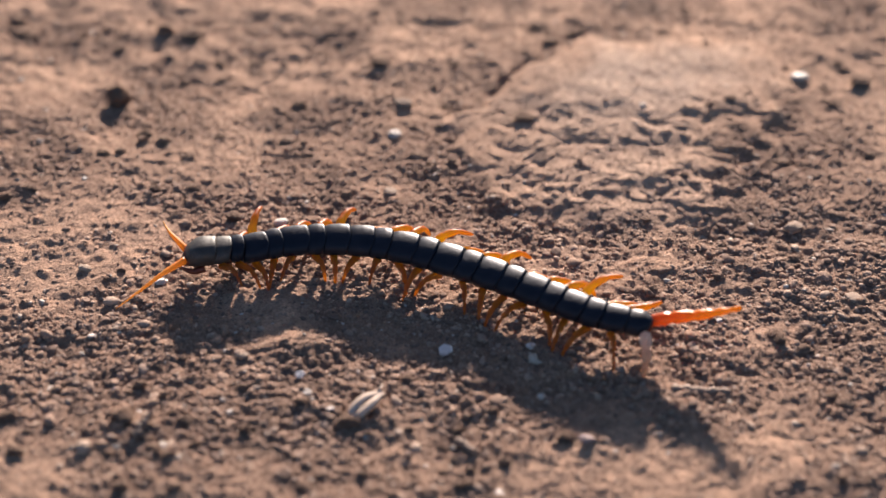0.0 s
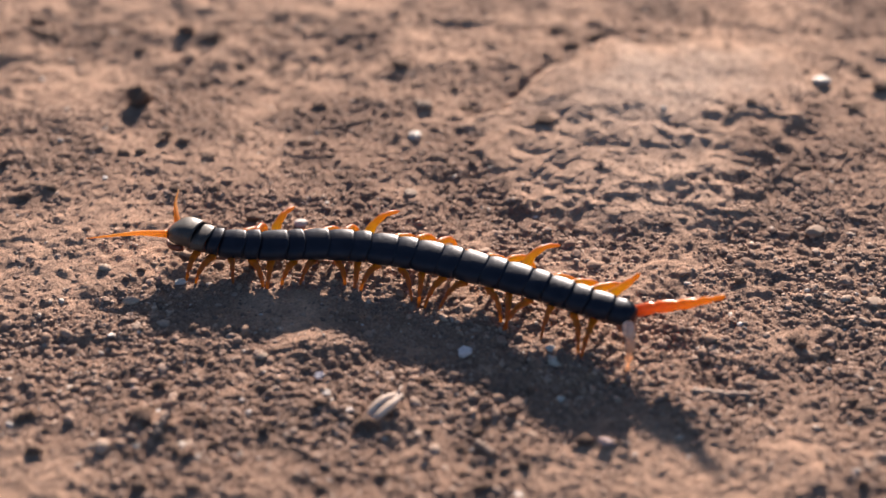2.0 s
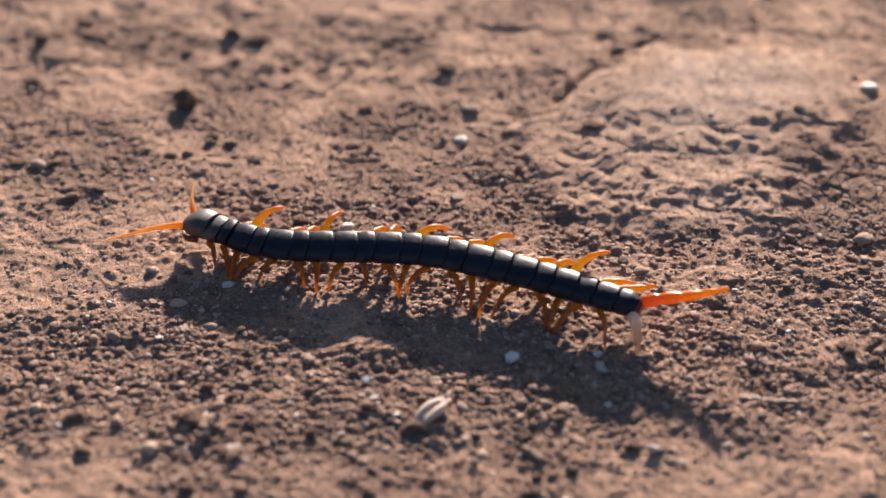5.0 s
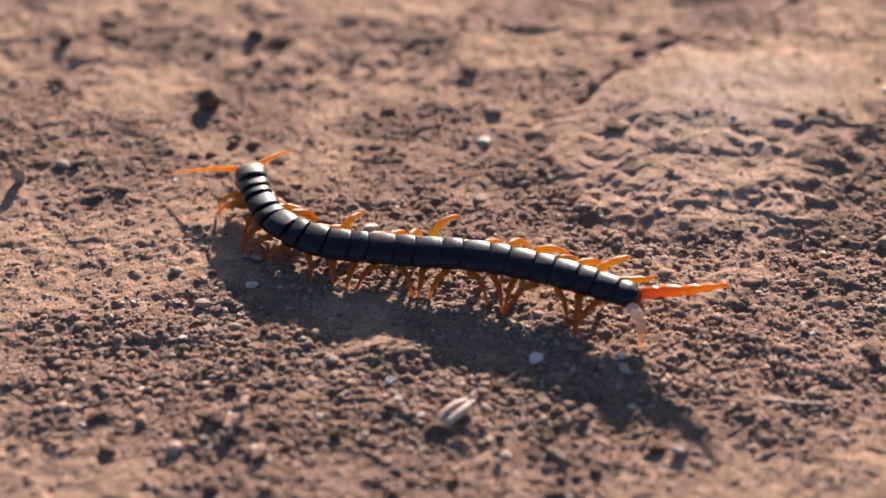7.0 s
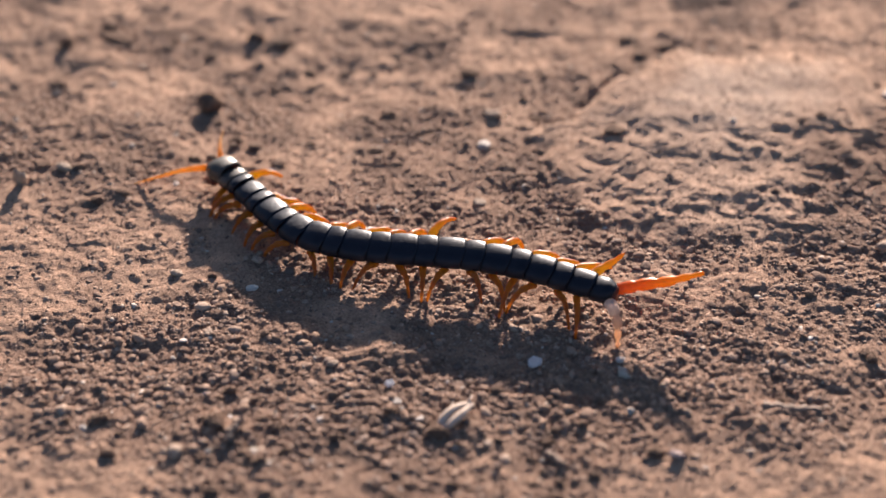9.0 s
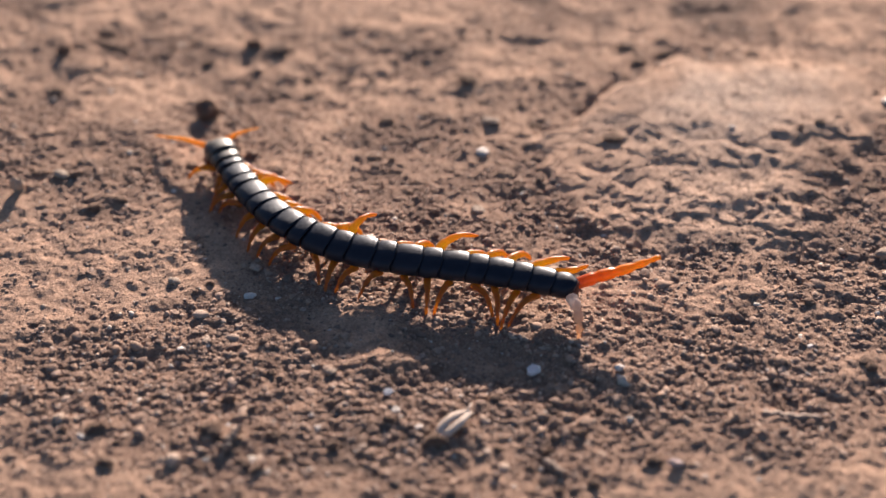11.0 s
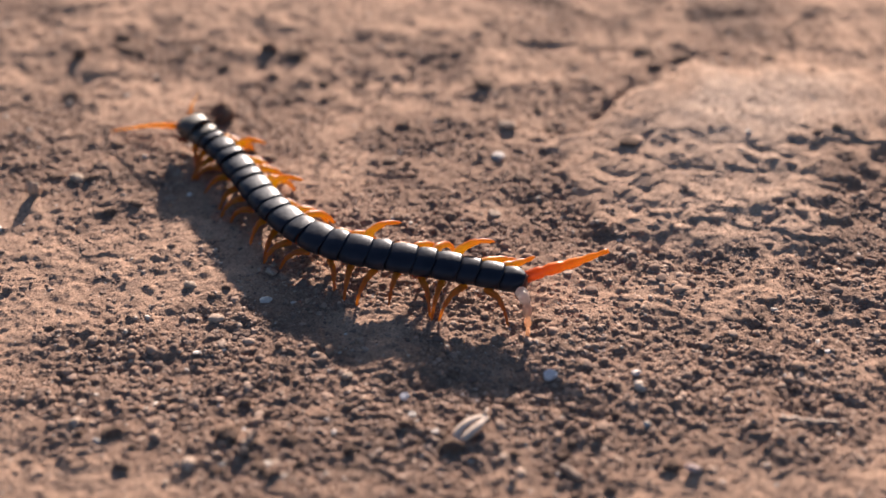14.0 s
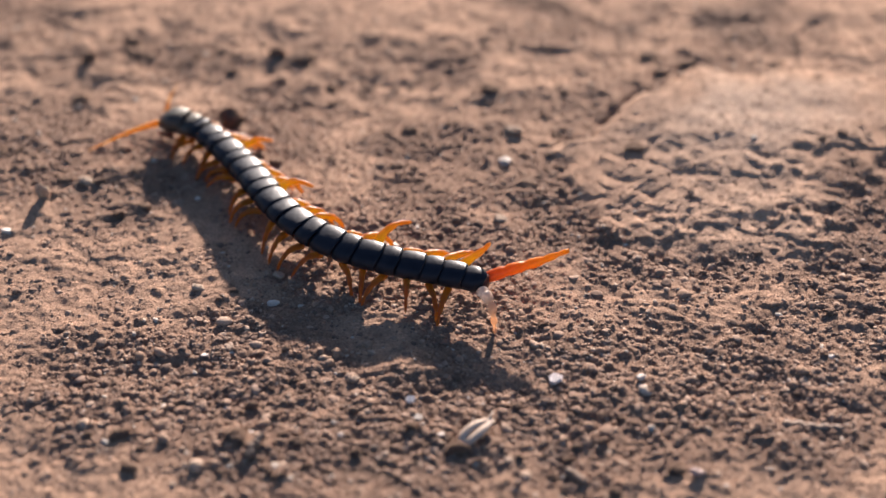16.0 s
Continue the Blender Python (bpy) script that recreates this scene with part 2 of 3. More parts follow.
def hollows(x, y):
    u, v = x + 0.016 * ripple(x, y, 0.011, 41) + 0.009 * ripple(x, y, 0.005, 43), y + 0.013 * ripple(x, y, 0.010, 42) + 0.007 * ripple(x, y, 0.0045, 44)
    deep = 0.0
    for cx, cy, rx, ry, d in HOLLOWS:
        deep = deep + d / 1000 * step(blob(u, v, cx / 1000, cy / 1000, rx / 1000, ry / 1000), 0.15, 1.0)
    return 0.42 * deep * (1 + 0.8 * ripple(x, y, 0.006, 45))


def height(x, y):
    near = np.exp(-((np.abs(x) / 0.34) ** 6) - ((y / 0.34) ** 6))
    crumb = crumbly(x, y)
    h = 0.0032 * ripple(x, y, 0.11, 1) + 0.0018 * ripple(x, y, 0.05, 2)
    # the crawled strip lies level
    h = h * (1 - 0.75 * np.exp(-((y + 0.02 + 0.25 * np.minimum(x, 0.0) + 0.3 * np.maximum(x, 0)) / 0.03) ** 2))
    # the pale clay slab, domed at its back, flaky and broken in front
    hump = slab(x, y)
    h = h + hump * 0.0012 + 0.0040 * step(blob(x, y, 0.103, 0.091, 0.066, 0.040, -6), 0.05, 1.0)
    flaky = hump * (1 - step(y, 0.055, 0.085))
    h = h + flaky * (0.0004 * step(ripple(x + 0.5 * y, y * 1.2, 0.014, 25), -0.06, 0.10) + 0.00035 * step(ripple(x - 0.4 * y, y * 1.2, 0.0065, 26), 0.0, 0.12) + 0.0005 * ripple(x, y, 0.009, 27))
    h = h + hump * (0.35 + 0.65 * (1 - step(y, 0.07, 0.095))) * (0.0008 * ripple(x, y, 0.012, 33) + 0.0003 * step(ripple(x + 0.3 * y, y, 0.008, 34), 0.05, 0.18))
    h = h + scarp(x, y, 0.140, 0.069, 0.016, 0.0006) + scarp(x, y, 0.048, 0.020, 0.008, 0.0007) + scarp(x, y, 0.115, 0.016, 0.012, 0.0006)
    h = h - hollows(x, y)
    # a broken crack runs along the slab's back edge
    line = slab_back(x, y) + 0.010 * ripple(x, y, 0.024, 6) + 0.005 * ripple(x, y, 0.009, 19) + 0.003
    h = h - 0.0016 * np.exp(-(line / 0.0030) ** 2) * step(ripple(x, y, 0.017, 20), -0.25, 0.15) * step(x, 0.034, 0.045) * (1 - step(x, 0.080, 0.095))
    h = h + 0.0032 * blob(x, y, -0.0165, -0.052, 0.014, 0.010)
    # a thin broken crust, in flakes
    scale = (0.24 + 0.56 * blob(x, y, 0.115, -0.010, 0.060, 0.050) + 0.2 * blob(x, y, -0.115, -0.005, 0.045, 0.030)) * (1 - 0.8 * step(y, 0.025, 0.06)) * (1 - 0.4 * hump)
    bend = x + 0.35 * y + 0.006 * ripple(x, y, 0.012, 54)
    h = h + scale * (0.0007 * step(ripple(bend, y * 1.15, 0.0115, 51), -0.10, 0.06) + 0.0005 * step(ripple(bend, y * 1.1, 0.0055, 52), -0.06, 0.06) + 0.0003 * step(ripple(x, y, 0.0030, 53), -0.05, 0.08) - 0.0007)
    # lumps and crumbs
    h = h + (0.0016 * ripple(x, y, 0.021, 7) + 0.0009 * ripple(x, y, 0.011, 8)) * (0.5 + 0.5 * crumb) * (1 - 0.5 * step(y, 0.03, 0.1))
    calm = (1 - 0.40 * step(y, 0.03, 0.12)) * (1 - 0.4 * np.clip(flaky, 0, 1)) * (1 - 0.70 * step(hump, 0.25, 0.7)) * (1 - 0.35 * blob(x, y, 0.115, 0.000, 0.060, 0.050))
    h = h + calm * (0.0007 * (np.abs(ripple(x, y, 0.0070, 9)) * 1.7 - 0.4) + 0.0008 * (np.abs(ripple(x, y, 0.0036, 10)) * 1.7 - 0.4)) * (0.24 + 0.76 * crumb)
    h = h + calm * (0.0008 * ripple(x, y, 0.0021, 12) * (0.30 + 0.70 * crumb) + 0.0005 * ripple(x, y, 0.0042, 13))
    far = step(y, 0.05, 0.13) * (1 - 0.85 * step(hump, 0.15, 0.6))
    h = h + far * (0.0008 * ripple(x, y, 0.0075, 14) + 0.0007 * ripple(x, y, 0.0043, 24) + 0.0022 * np.maximum(ripple(x, y, 0.015, 15), 0.0) + 0.0018 * ripple(x, y, 0.028, 28))
    return h * near


def at_ground(x, y):
    return float(height(np.array([x]), np.array([y]))[0])


def mesh_from(name, verts, faces, material, smooth=True):
    mesh = bpy.data.meshes.new(name)
    verts, faces = np.asarray(verts, np.float32), np.asarray(faces, np.int32)
    n, k = faces.shape
    mesh.vertices.add(len(verts))
    mesh.vertices.foreach_set("co", verts.ravel())
    mesh.loops.add(n * k)
    mesh.loops.foreach_set("vertex_index", faces.ravel())
    mesh.polygons.add(n)
    mesh.polygons.foreach_set("loop_start", np.arange(0, n * k, k, dtype=np.int32))
    mesh.polygons.foreach_set("use_smooth", np.full(n, smooth))
    mesh.update(calc_edges=True)
    mesh.materials.append(material)
    return mesh


def stretch(lo, hi, fine, out):
    """Even steps from lo to hi, then ever longer ones out to the horizon."""
    inner = np.arange(lo, hi + fine / 2, fine)
    steps = np.cumsum(fine * 1.28 ** np.arange(1, 60))
    steps = np.append(steps[steps < out], out)
    return np.concatenate([(lo - steps)[::-1], inner, inner[-1] + steps])


def build_ground():
    xs, ys = stretch(-0.215, 0.235, 0.00062, 300.0), stretch(-0.145, 0.235, 0.00062, 300.0)
    gx, gy = np.meshgrid(xs, ys)
    gz = height(gx, gy)
    w, h = len(xs), len(ys)
    idx = np.arange(w * h).reshape(h, w)
    faces = np.stack([idx[:-1, :-1], idx[:-1, 1:], idx[1:, 1:], idx[1:, :-1]], -1).reshape(-1, 4)
    mesh = mesh_from("ground", np.stack([gx, gy, gz], -1).reshape(-1, 3), faces, SOIL)
    crust = mesh.attributes.new("crust", "FLOAT", "POINT")
    here = np.exp(-(gx / 0.33) ** 6 - (gy / 0.33) ** 6)
    crust.data.foreach_set("value", (0.35 + here * (0.65 - step(crumbly(gx, gy), 0.05, 0.75))).astype(np.float32).ravel())
    clay = mesh.attributes.new("clay", "FLOAT", "POINT")
    pale = step(inside_slab(gx, gy) + 0.012 * ripple(gx, gy, 0.016, 46), -0.004, 0.024) * step(gy, -0.005, 0.025) * (0.5 + 0.5 * step(gx, 0.055, 0.095)) * (0.40 + 0.60 * step(gy, 0.045, 0.095)) * (1 - step(gx, 0.105, 0.14) * (1 - step(gy, 0.06, 0.08)))
    clay.data.foreach_set("value", pale.astype(np.float32).ravel())
    ob = new("ground", mesh)
    return tagged(ob, "dry brown crumbly soil with a pale clay hump", "ground", kind="structure")


def ball(detail):
    bm = bmesh.new()
    bmesh.ops.create_icosphere(bm, subdivisions=detail, radius=1.0)
    v = np.array([p.co[:] for p in bm.verts])
    f = np.array([[p.index for p in face.verts] for face in bm.faces])
    bm.free()
    return v, f


def lump(v, rng, rough=0.35, cut_deep=0.9):
    """A ball knocked out of round."""
    out = v * (1 + rng.normal(0, rough * 0.4, (len(v), 1)))
    for _ in range(4):
        d = rng.normal(size=3)
        d /= np.linalg.norm(d)
        cut = v @ d
        out -= np.maximum(cut - rng.uniform(0.45, 0.8), 0)[:, None] * d * cut_deep
    return out


def scatter(n, radius, spread, least, most, detail, seed, bare, rough=0.3, tall=(0.36, 0.64), back=0.17):
    """Lumps strewn where the soil is crumbly: their points and faces."""
    rng = np.random.default_rng(seed)
    v, f = ball(detail)
    shapes = np.array([lump(v, rng, rough) for _ in range(24)])
    x, y = rng.uniform(-0.20, 0.22, n), rng.uniform(-0.140, back, n)
    thick = np.clip(crumbly(x, y) + 0.06 + 0.6 * ripple(x, y, 0.014, 21) + 0.5 * ripple(x, y, 0.006, 22), 0, 1)
    keep = rng.uniform(size=n) < (bare + (1 - bare) * thick ** 1.5) * np.where(y > 0.05, 0.75, 1.0)
    x, y = x[keep], y[keep]
    n = len(x)
    r = np.clip(radius * np.exp(rng.normal(0, spread, n)) * (1 + 0.6 * ripple(x, y, 0.02, 23)), least, most)
    flat = rng.uniform(*tall, n)
    z = height(x, y) + r * flat * rng.uniform(-0.68, 0.16, n)
    a = rng.uniform(0, 2 * math.pi, n)
    squash = np.stack([rng.uniform(0.9, 1.4, n), rng.uniform(0.75, 1.1, n), flat], -1)
    pts = shapes[rng.integers(0, len(shapes), n)] * squash[:, None, :] * r[:, None, None]
    c, s = np.cos(a)[:, None], np.sin(a)[:, None]
    px, py = pts[..., 0] * c - pts[..., 1] * s, pts[..., 0] * s + pts[..., 1] * c
    allv = np.stack([px + x[:, None], py + y[:, None], pts[..., 2] + z[:, None]], -1).reshape(-1, 3)
    return allv, (f[None] + (np.arange(n) * len(v))[:, None, None]).reshape(-1, 3)


def build_grains():
    sets = [scatter(80000, 0.00042, 0.30, 0.00025, 0.0008, 1, 5, 0.26), scatter(29000, 0.00072, 0.24, 0.0005, 0.0012, 1, 6, 0.09), scatter(4000, 0.00115, 0.20, 0.0009, 0.0020, 2, 7, 0.03),
            # rounder crumbs on the near side
            scatter(7000, 0.00096, 0.36, 0.0006, 0.0026, 2, 8, 0.08, 0.16, (0.44, 0.70), 0.015)]
    verts, faces, at = [], [], 0
    for v, f in sets:
        verts.append(v)
        faces.append(f + at)
        at += len(v)
    ob = new("soil_grains", mesh_from("soil_grains", np.concatenate(verts), np.concatenate(faces), CRUMB, True))
    return tagged(ob, "loose brown soil crumbs and fine grit", "soil grains", kind="stuff")


def lump_mesh(name, seed, detail, rough, material, smooth=True):
    rng = np.random.default_rng(seed)
    v, f = ball(detail)
    out = lump(v, rng, rough * 0.22, 0.55)
    bumps = sum(a * np.sin(v @ rng.normal(size=3) * k + rng.uniform(0, 6)) for a, k in ((0.12, 3), (0.07, 6), (0.05, 9)))
    return mesh_from(name, out * (1 + bumps[:, None] * rough * 2), f, material, smooth)


CLODS = [lump_mesh("clod", 40 + i, 3, 0.75, CLOD) for i in range(6)]
PEBBLES = [lump_mesh("pebble", 60 + i, 3, 0.35, WHITE) for i in range(4)]
STONES = [lump_mesh("stone", 80 + i, 3, 0.4, TAN) for i in range(3)]


def lay(name, mesh, x, y, size, flat=(1, 0.8, 0.65), sink=0.3, turn=None, tilt=0.0, label="", category="", group=""):
    """One stone or clod of that width (mm) on the soil."""
    rng = np.random.default_rng(int(abs(x * 91 + y * 37 + size * 13)) + 1)
    x, y, r = x / 1000, y / 1000, size / 2000
    ob = new(name, mesh)
    ob.scale = [r * k for k in flat]
    ob.rotation_euler = (radians(tilt), radians(rng.uniform(-12, 12)), radians(rng.uniform(-40, 40) if turn is None else turn))
    ob.location = (x, y, at_ground(x, y) + r * flat[2] * (1 - 2 * sink) * 0.8)
    return tagged(ob, label, category, group)


def part(name, mesh, parent, label=""):
    ob = new(name, mesh)
    ob.parent = parent
    return tagged(ob, label)


def tube(name, path, radii, material, sides=10, flat=1.0):
    """A closed tube along a path; radii run along it."""
    path = [Vector(p) for p in path]
    verts, faces = [], []
    for i, p in enumerate(path):
        d = (path[min(i + 1, len(path) - 1)] - path[max(i - 1, 0)]).normalized()
        side = d.cross(Vector((0, 0, 1)))
        side = side.normalized() if side.length > 1e-6 else Vector((0, 1, 0))
        up = side.cross(d)
        for k in range(sides):
            a = 2 * math.pi * k / sides
            verts.append(p + side * math.cos(a) * radii[i] + up * math.sin(a) * radii[i] * flat)
    n = len(path)
    for i in range(n - 1):
        for k in range(sides):
            a, b = i * sides + k, i * sides + (k + 1) % sides
            faces.append((a, b, b + sides, a + sides))
    verts += [path[0], path[-1]]
    bm = bmesh.new()
    vs = [bm.verts.new(v) for v in verts]
    for f in faces:
        bm.faces.new([vs[k] for k in f])
    for k in range(sides):
        bm.faces.new((vs[-2], vs[(k + 1) % sides], vs[k]))
        bm.faces.new((vs[-1], vs[(n - 1) * sides + k], vs[(n - 1) * sides + (k + 1) % sides]))
    bmesh.ops.recalc_face_normals(bm, faces=bm.faces)
    for f in bm.faces:
        f.smooth = True
    mesh = bpy.data.meshes.new(name)
    bm.to_mesh(mesh)
    bm.free()
    mesh.materials.append(material)
    return mesh


def bezier_path(points, n):
    """n + 1 points on a smooth curve through the given ones."""
    pts = [Vector(p) for p in points]
    pts = [2 * pts[0] - pts[1]] + pts + [2 * pts[-1] - pts[-2]]
    out, spans = [], len(pts) - 3
    for k in range(n + 1):
        s = min(k / n * spans, spans - 1e-6)
        i = int(s)
        u = s - i
        a, b, c, d = pts[i:i + 4]
        out.append(0.5 * (2 * b + (c - a) * u + (2 * a - 5 * b + 4 * c - d) * u * u + (3 * b - a - 3 * c + d) * u ** 3))
    return out


# ---- the centipede ----


def axis_height(s):
    """Height of the body's middle over the soil; it rises towards the tail."""
    k = min(1.0, max(0.0, (s / LENGTH - 0.15) / 0.75))
    return 0.0086 + 0.0022 * k * k * (3 - 2 * k)


LENGTH = 0.156           # head front to tail end
SHARES = [54, 30, 22, 40, 27, 46, 30, 43, 43, 32, 47, 36, 47, 36, 47, 36, 46, 35, 44, 34, 41, 38]
STARTS = [sum(SHARES[:i]) / sum(SHARES) * LENGTH for i in range(len(SHARES))]
LONG = [s / sum(SHARES) * LENGTH for s in SHARES]
WIDE = [11.5, 10.4, 9.4, 9.7, 10.1, 10.4, 10.6, 10.8, 10.9, 10.9, 10.9, 11.0, 11.0, 11.0, 10.9, 10.7, 10.5, 10.3, 10.0, 9.7, 9.3, 8.5]


def plate_mesh(name, length, width, next_width, material, head=False, tail=False):
    """An arched back plate, x towards the head, its origin amid the body. The hind rim stands proud."""
    nu, nv = 14, 22
    deep, shape = 0.0047 if head else 0.0038, 1.0
    verts, faces = [], []
    for skin in (0, 1):
        for i in range(nu + 1):
            u = i / nu
            x = length * (0.53 - u * 1.13)
            w = width + (next_width - width) * u
            lift = 0.00064 * u - 0.00024 + 0.00050 * (math.sin(math.pi * min(1.0, max(0.02, u) * 0.97)) ** 0.5 - 1)
            w *= 0.94 + 0.10 * math.sin(math.pi * (0.06 + 0.76 * u)) - (0.07 * (1 - u / 0.2) if u < 0.2 else 0.0) - 0.03 * max(0.0, u - 0.9) * 10
            if u > 0.9:
                lift += 0.00012 * math.sin((u - 0.9) / 0.1 * math.pi)
            if u < 0.14:
                lift -= 0.00014 * (1 - u / 0.14)
            if head:
                k = max(0.0, 1 - u / 0.72)
                shape = math.sqrt(max(0.02, 1 - k ** 2.2))
                w *= shape
                lift -= 0.0012 * k ** 2
            if tail and u > 0.55:
                w *= 1 - 0.35 * ((u - 0.55) / 0.45) ** 2
                lift -= 0.0010 * (u - 0.55)
            half = w / 2 - skin * 0.00035
            for j in range(nv + 1):
                a = math.pi * (j / nv) * 1.06 - math.pi * 0.03
                y = math.copysign(abs(math.cos(a)) ** 0.86, math.cos(a)) * half
                z = math.copysign(abs(math.sin(a)) ** (0.62 if head else 0.86), math.sin(a)) * (deep * shape - skin * 0.00045) + lift
                bow = 0.0009 * (abs(y) / half) ** 2 * (1 if u > 0.5 else 0.6)
                verts.append((x + (bow if not head else 0), y, z - 0.0004))
    row, base = nv + 1, (nu + 1) * (nv + 1)
    for i in range(nu):
        for j in range(nv):
            a = i * row + j
            faces.append((a, a + 1, a + row + 1, a + row))
            faces.append((base + a, base + a + row, base + a + row + 1, base + a + 1))
    for i in range(nu):
        for j in (0, nv):
            a = i * row + j
            faces.append((a, a + row, base + a + row, base + a))
    for j in range(nv):
        for i in (0, nu):
            a = i * row + j
            faces.append((a, a + 1, base + a + 1, base + a))
    bm = bmesh.new()
    vs = [bm.verts.new(v) for v in verts]
    for f in faces:
        bm.faces.new([vs[k] for k in f])
    bmesh.ops.recalc_face_normals(bm, faces=bm.faces)
    for f in bm.faces:
        f.smooth = True
    mesh = bpy.data.meshes.new(name)
    bm.to_mesh(mesh)
    bm.free()
    mesh.materials.append(material)
    return mesh


def belly_mesh(length, width):
    n = 6
    path = [(length * (0.60 - 1.2 * k / n), 0, -0.0011) for k in range(n + 1)]
    bulge = [0.86, 0.95, 1.0, 1.0, 1.0, 0.96, 0.88]
    return tube("belly", path, [width * 0.455 * b for b in bulge], BELLY, 16, 0.0026 / (width * 0.455))


HIP = 0.0030             # hips lie this far under the body's middle


def leg_reach(i):
    """How far sideways a leg of that segment sets its foot from its hip."""
    return 0.0093 + 0.0003 * max(0, i - 8)


def leg_mesh(i, side):
    """Root at the origin, x outwards: thigh up to the knee, shin down to the foot and claw."""
    rng = random.Random(i * 7 + side)
    drop = -(axis_height(STARTS[i] + LONG[i] / 2) - HIP)
    reach = leg_reach(i) * rng.uniform(0.90, 1.04) if side > 0 else (0.0120 + 0.00010 * i + (0.0018 if i > 18 else 0)) * rng.uniform(0.92, 1.1)
    knee = 0.0002 if side > 0 else -0.0003 + 0.00004 * i
    pts = [(0, 0, 0), (reach * 0.24, 0, knee * 0.75), (reach * 0.55, 0.0002, knee + drop * 0.05), (reach * 0.82, 0, drop * 0.42 + knee * 0.4), (reach, -0.0002, drop)]
    if side < 0:
        held = {18: 0.7, 19: 0.2, 20: -0.25}.get(i, 1.0)     # the last ones trail off the soil
        pts = [(0, 0, 0), (reach * 0.20, 0, knee * 0.75), (reach * 0.46, 0.0002, knee), (reach * 0.78, 0, drop * 0.30 * held + knee * 0.6), (reach, -0.0002, drop * held)]
    path = bezier_path(pts, 20)
    rad = []
    for k in range(21):
        u = k / 20
        r = (0.00126 if side > 0 else 0.00184) * (1 - 0.74 * u ** 1.6)
        for joint in (0.28, 0.52, 0.76):
            r -= 0.00028 * math.exp(-((u - joint) / 0.03) ** 2)
        rad.append(max(r, 0.00016) if k < 20 else 0.00008)
    mesh = tube("leg", path, rad, LEG, 9)
    along = mesh.attributes.new("along", "FLOAT", "POINT")
    along.data.foreach_set("value", [k // 9 / 20 for k in range(21 * 9)] + [0.0, 1.0])
    return mesh


def feeler_mesh(length, sag):
    n = 30
    path = bezier_path([(0, 0, 0), (length * 0.33, 0.0004, 0.0005), (length * 0.68, 0.0002, 0.0003 - sag * 0.4), (length, -0.0008, -sag)], n)
    rad = [(0.00130 * (1 - 0.92 * (k / n) ** 0.8) + 0.00007 * math.sin(k * math.pi)) * (1.06 if k % 2 else 0.94) for k in range(n + 1)]
    return tube("antenna", path, rad, FEELER, 9)


def hind_leg_mesh(points, material, thick, pinch=0.2):
    path = bezier_path(points, 28)
    rad = []
    for k in range(29):
        u = k / 28
        r = thick * (0.78 + 0.22 * math.sin(min(1.0, u / 0.35) * math.pi / 2) - 0.42 * u - 0.9 * max(0, u - 0.6) ** 1.3)
        for joint in (0.30, 0.55, 0.76, 0.90):
            r -= thick * pinch * (1 - 0.5 * u) * math.exp(-((u - joint) / 0.03) ** 2)
        rad.append(max(r, 0.00018))
    mesh = tube("hind_leg", path, rad, material, 10)
    along = mesh.attributes.new("along", "FLOAT", "POINT")
    along.data.foreach_set("value", [k // 10 / 28 for k in range(29 * 10)] + [0.0, 1.0])
    return mesh


def build_centipede():
    body = new("centipede")
    tagged(body, "black centipede with orange legs crawling over dry soil", "centipede")
    head = part("head", plate_mesh("head", LONG[0] * 1.02, WIDE[0] / 1000, WIDE[1] / 1000 * 0.96, HEAD, head=True), body, "rounded brown-black head plate")
    part("underside", belly_mesh(LONG[0] * 0.72, WIDE[0] / 1000 * 0.86), head)
    feelers = [part("antenna", feeler_mesh(0.0270, 0.003), head, "tapering orange antenna"), part("antenna", feeler_mesh(0.0140, 0.0), head, "tapering orange antenna")]
    for side in (1, -1):
        part("fang", tube("fang", bezier_path([(-0.002, 0.0040 * side, -0.0032), (0.0015, 0.0046 * side, -0.0040), (0.0046, 0.0026 * side, -0.0044), (0.0058, 0.0006 * side, -0.0046)], 12),
                                 [0.0014 - 0.0001 * k for k in range(13)], BELLY, 8), head, "dark red-brown curved fang")
    legs, segments = [], [head]
    for i in range(1, 22):
        nxt = WIDE[min(i + 1, 21)]
        seg = part("body_segment", plate_mesh("body_segment", LONG[i], WIDE[i] / 1000, (WIDE[i] * 0.45 + nxt * 0.55) / 1000, HEAD if i == 1 else SHELL, tail=i == 21), body, "brown-black first back plate" if i == 1 else "glossy blue-black back plate")
        part("belly", belly_mesh(LONG[i], WIDE[i] / 1000), seg, "red-brown soft belly")
        segments.append(seg)
        if i < 21:
            for side in (1, -1):
                legs.append((i, side, part("leg", leg_mesh(i, side), seg, "jointed translucent orange leg")))
    back = hind_leg_mesh([(0, 0, 0), (0.007, 0, 0.0022), (0.016, 0.0004, 0.0040), (0.0265, 0, 0.0080)], HIND, 0.0024, 0.26)
    bent = hind_leg_mesh([(0, 0, 0), (0.0034, 0, 0.0016), (0.0076, 0.0005, -0.0016), (0.0112, 0, -0.0088)], GLINT_LEG, 0.0023, 0.5)
    hind = [part("hind_leg", back, segments[21], "long thick red-orange hind leg held up"), part("hind_leg", bent, segments[21], "glossy bent hind leg, white sun glints painted into its colour")]
    return body, segments, legs, feelers, hind


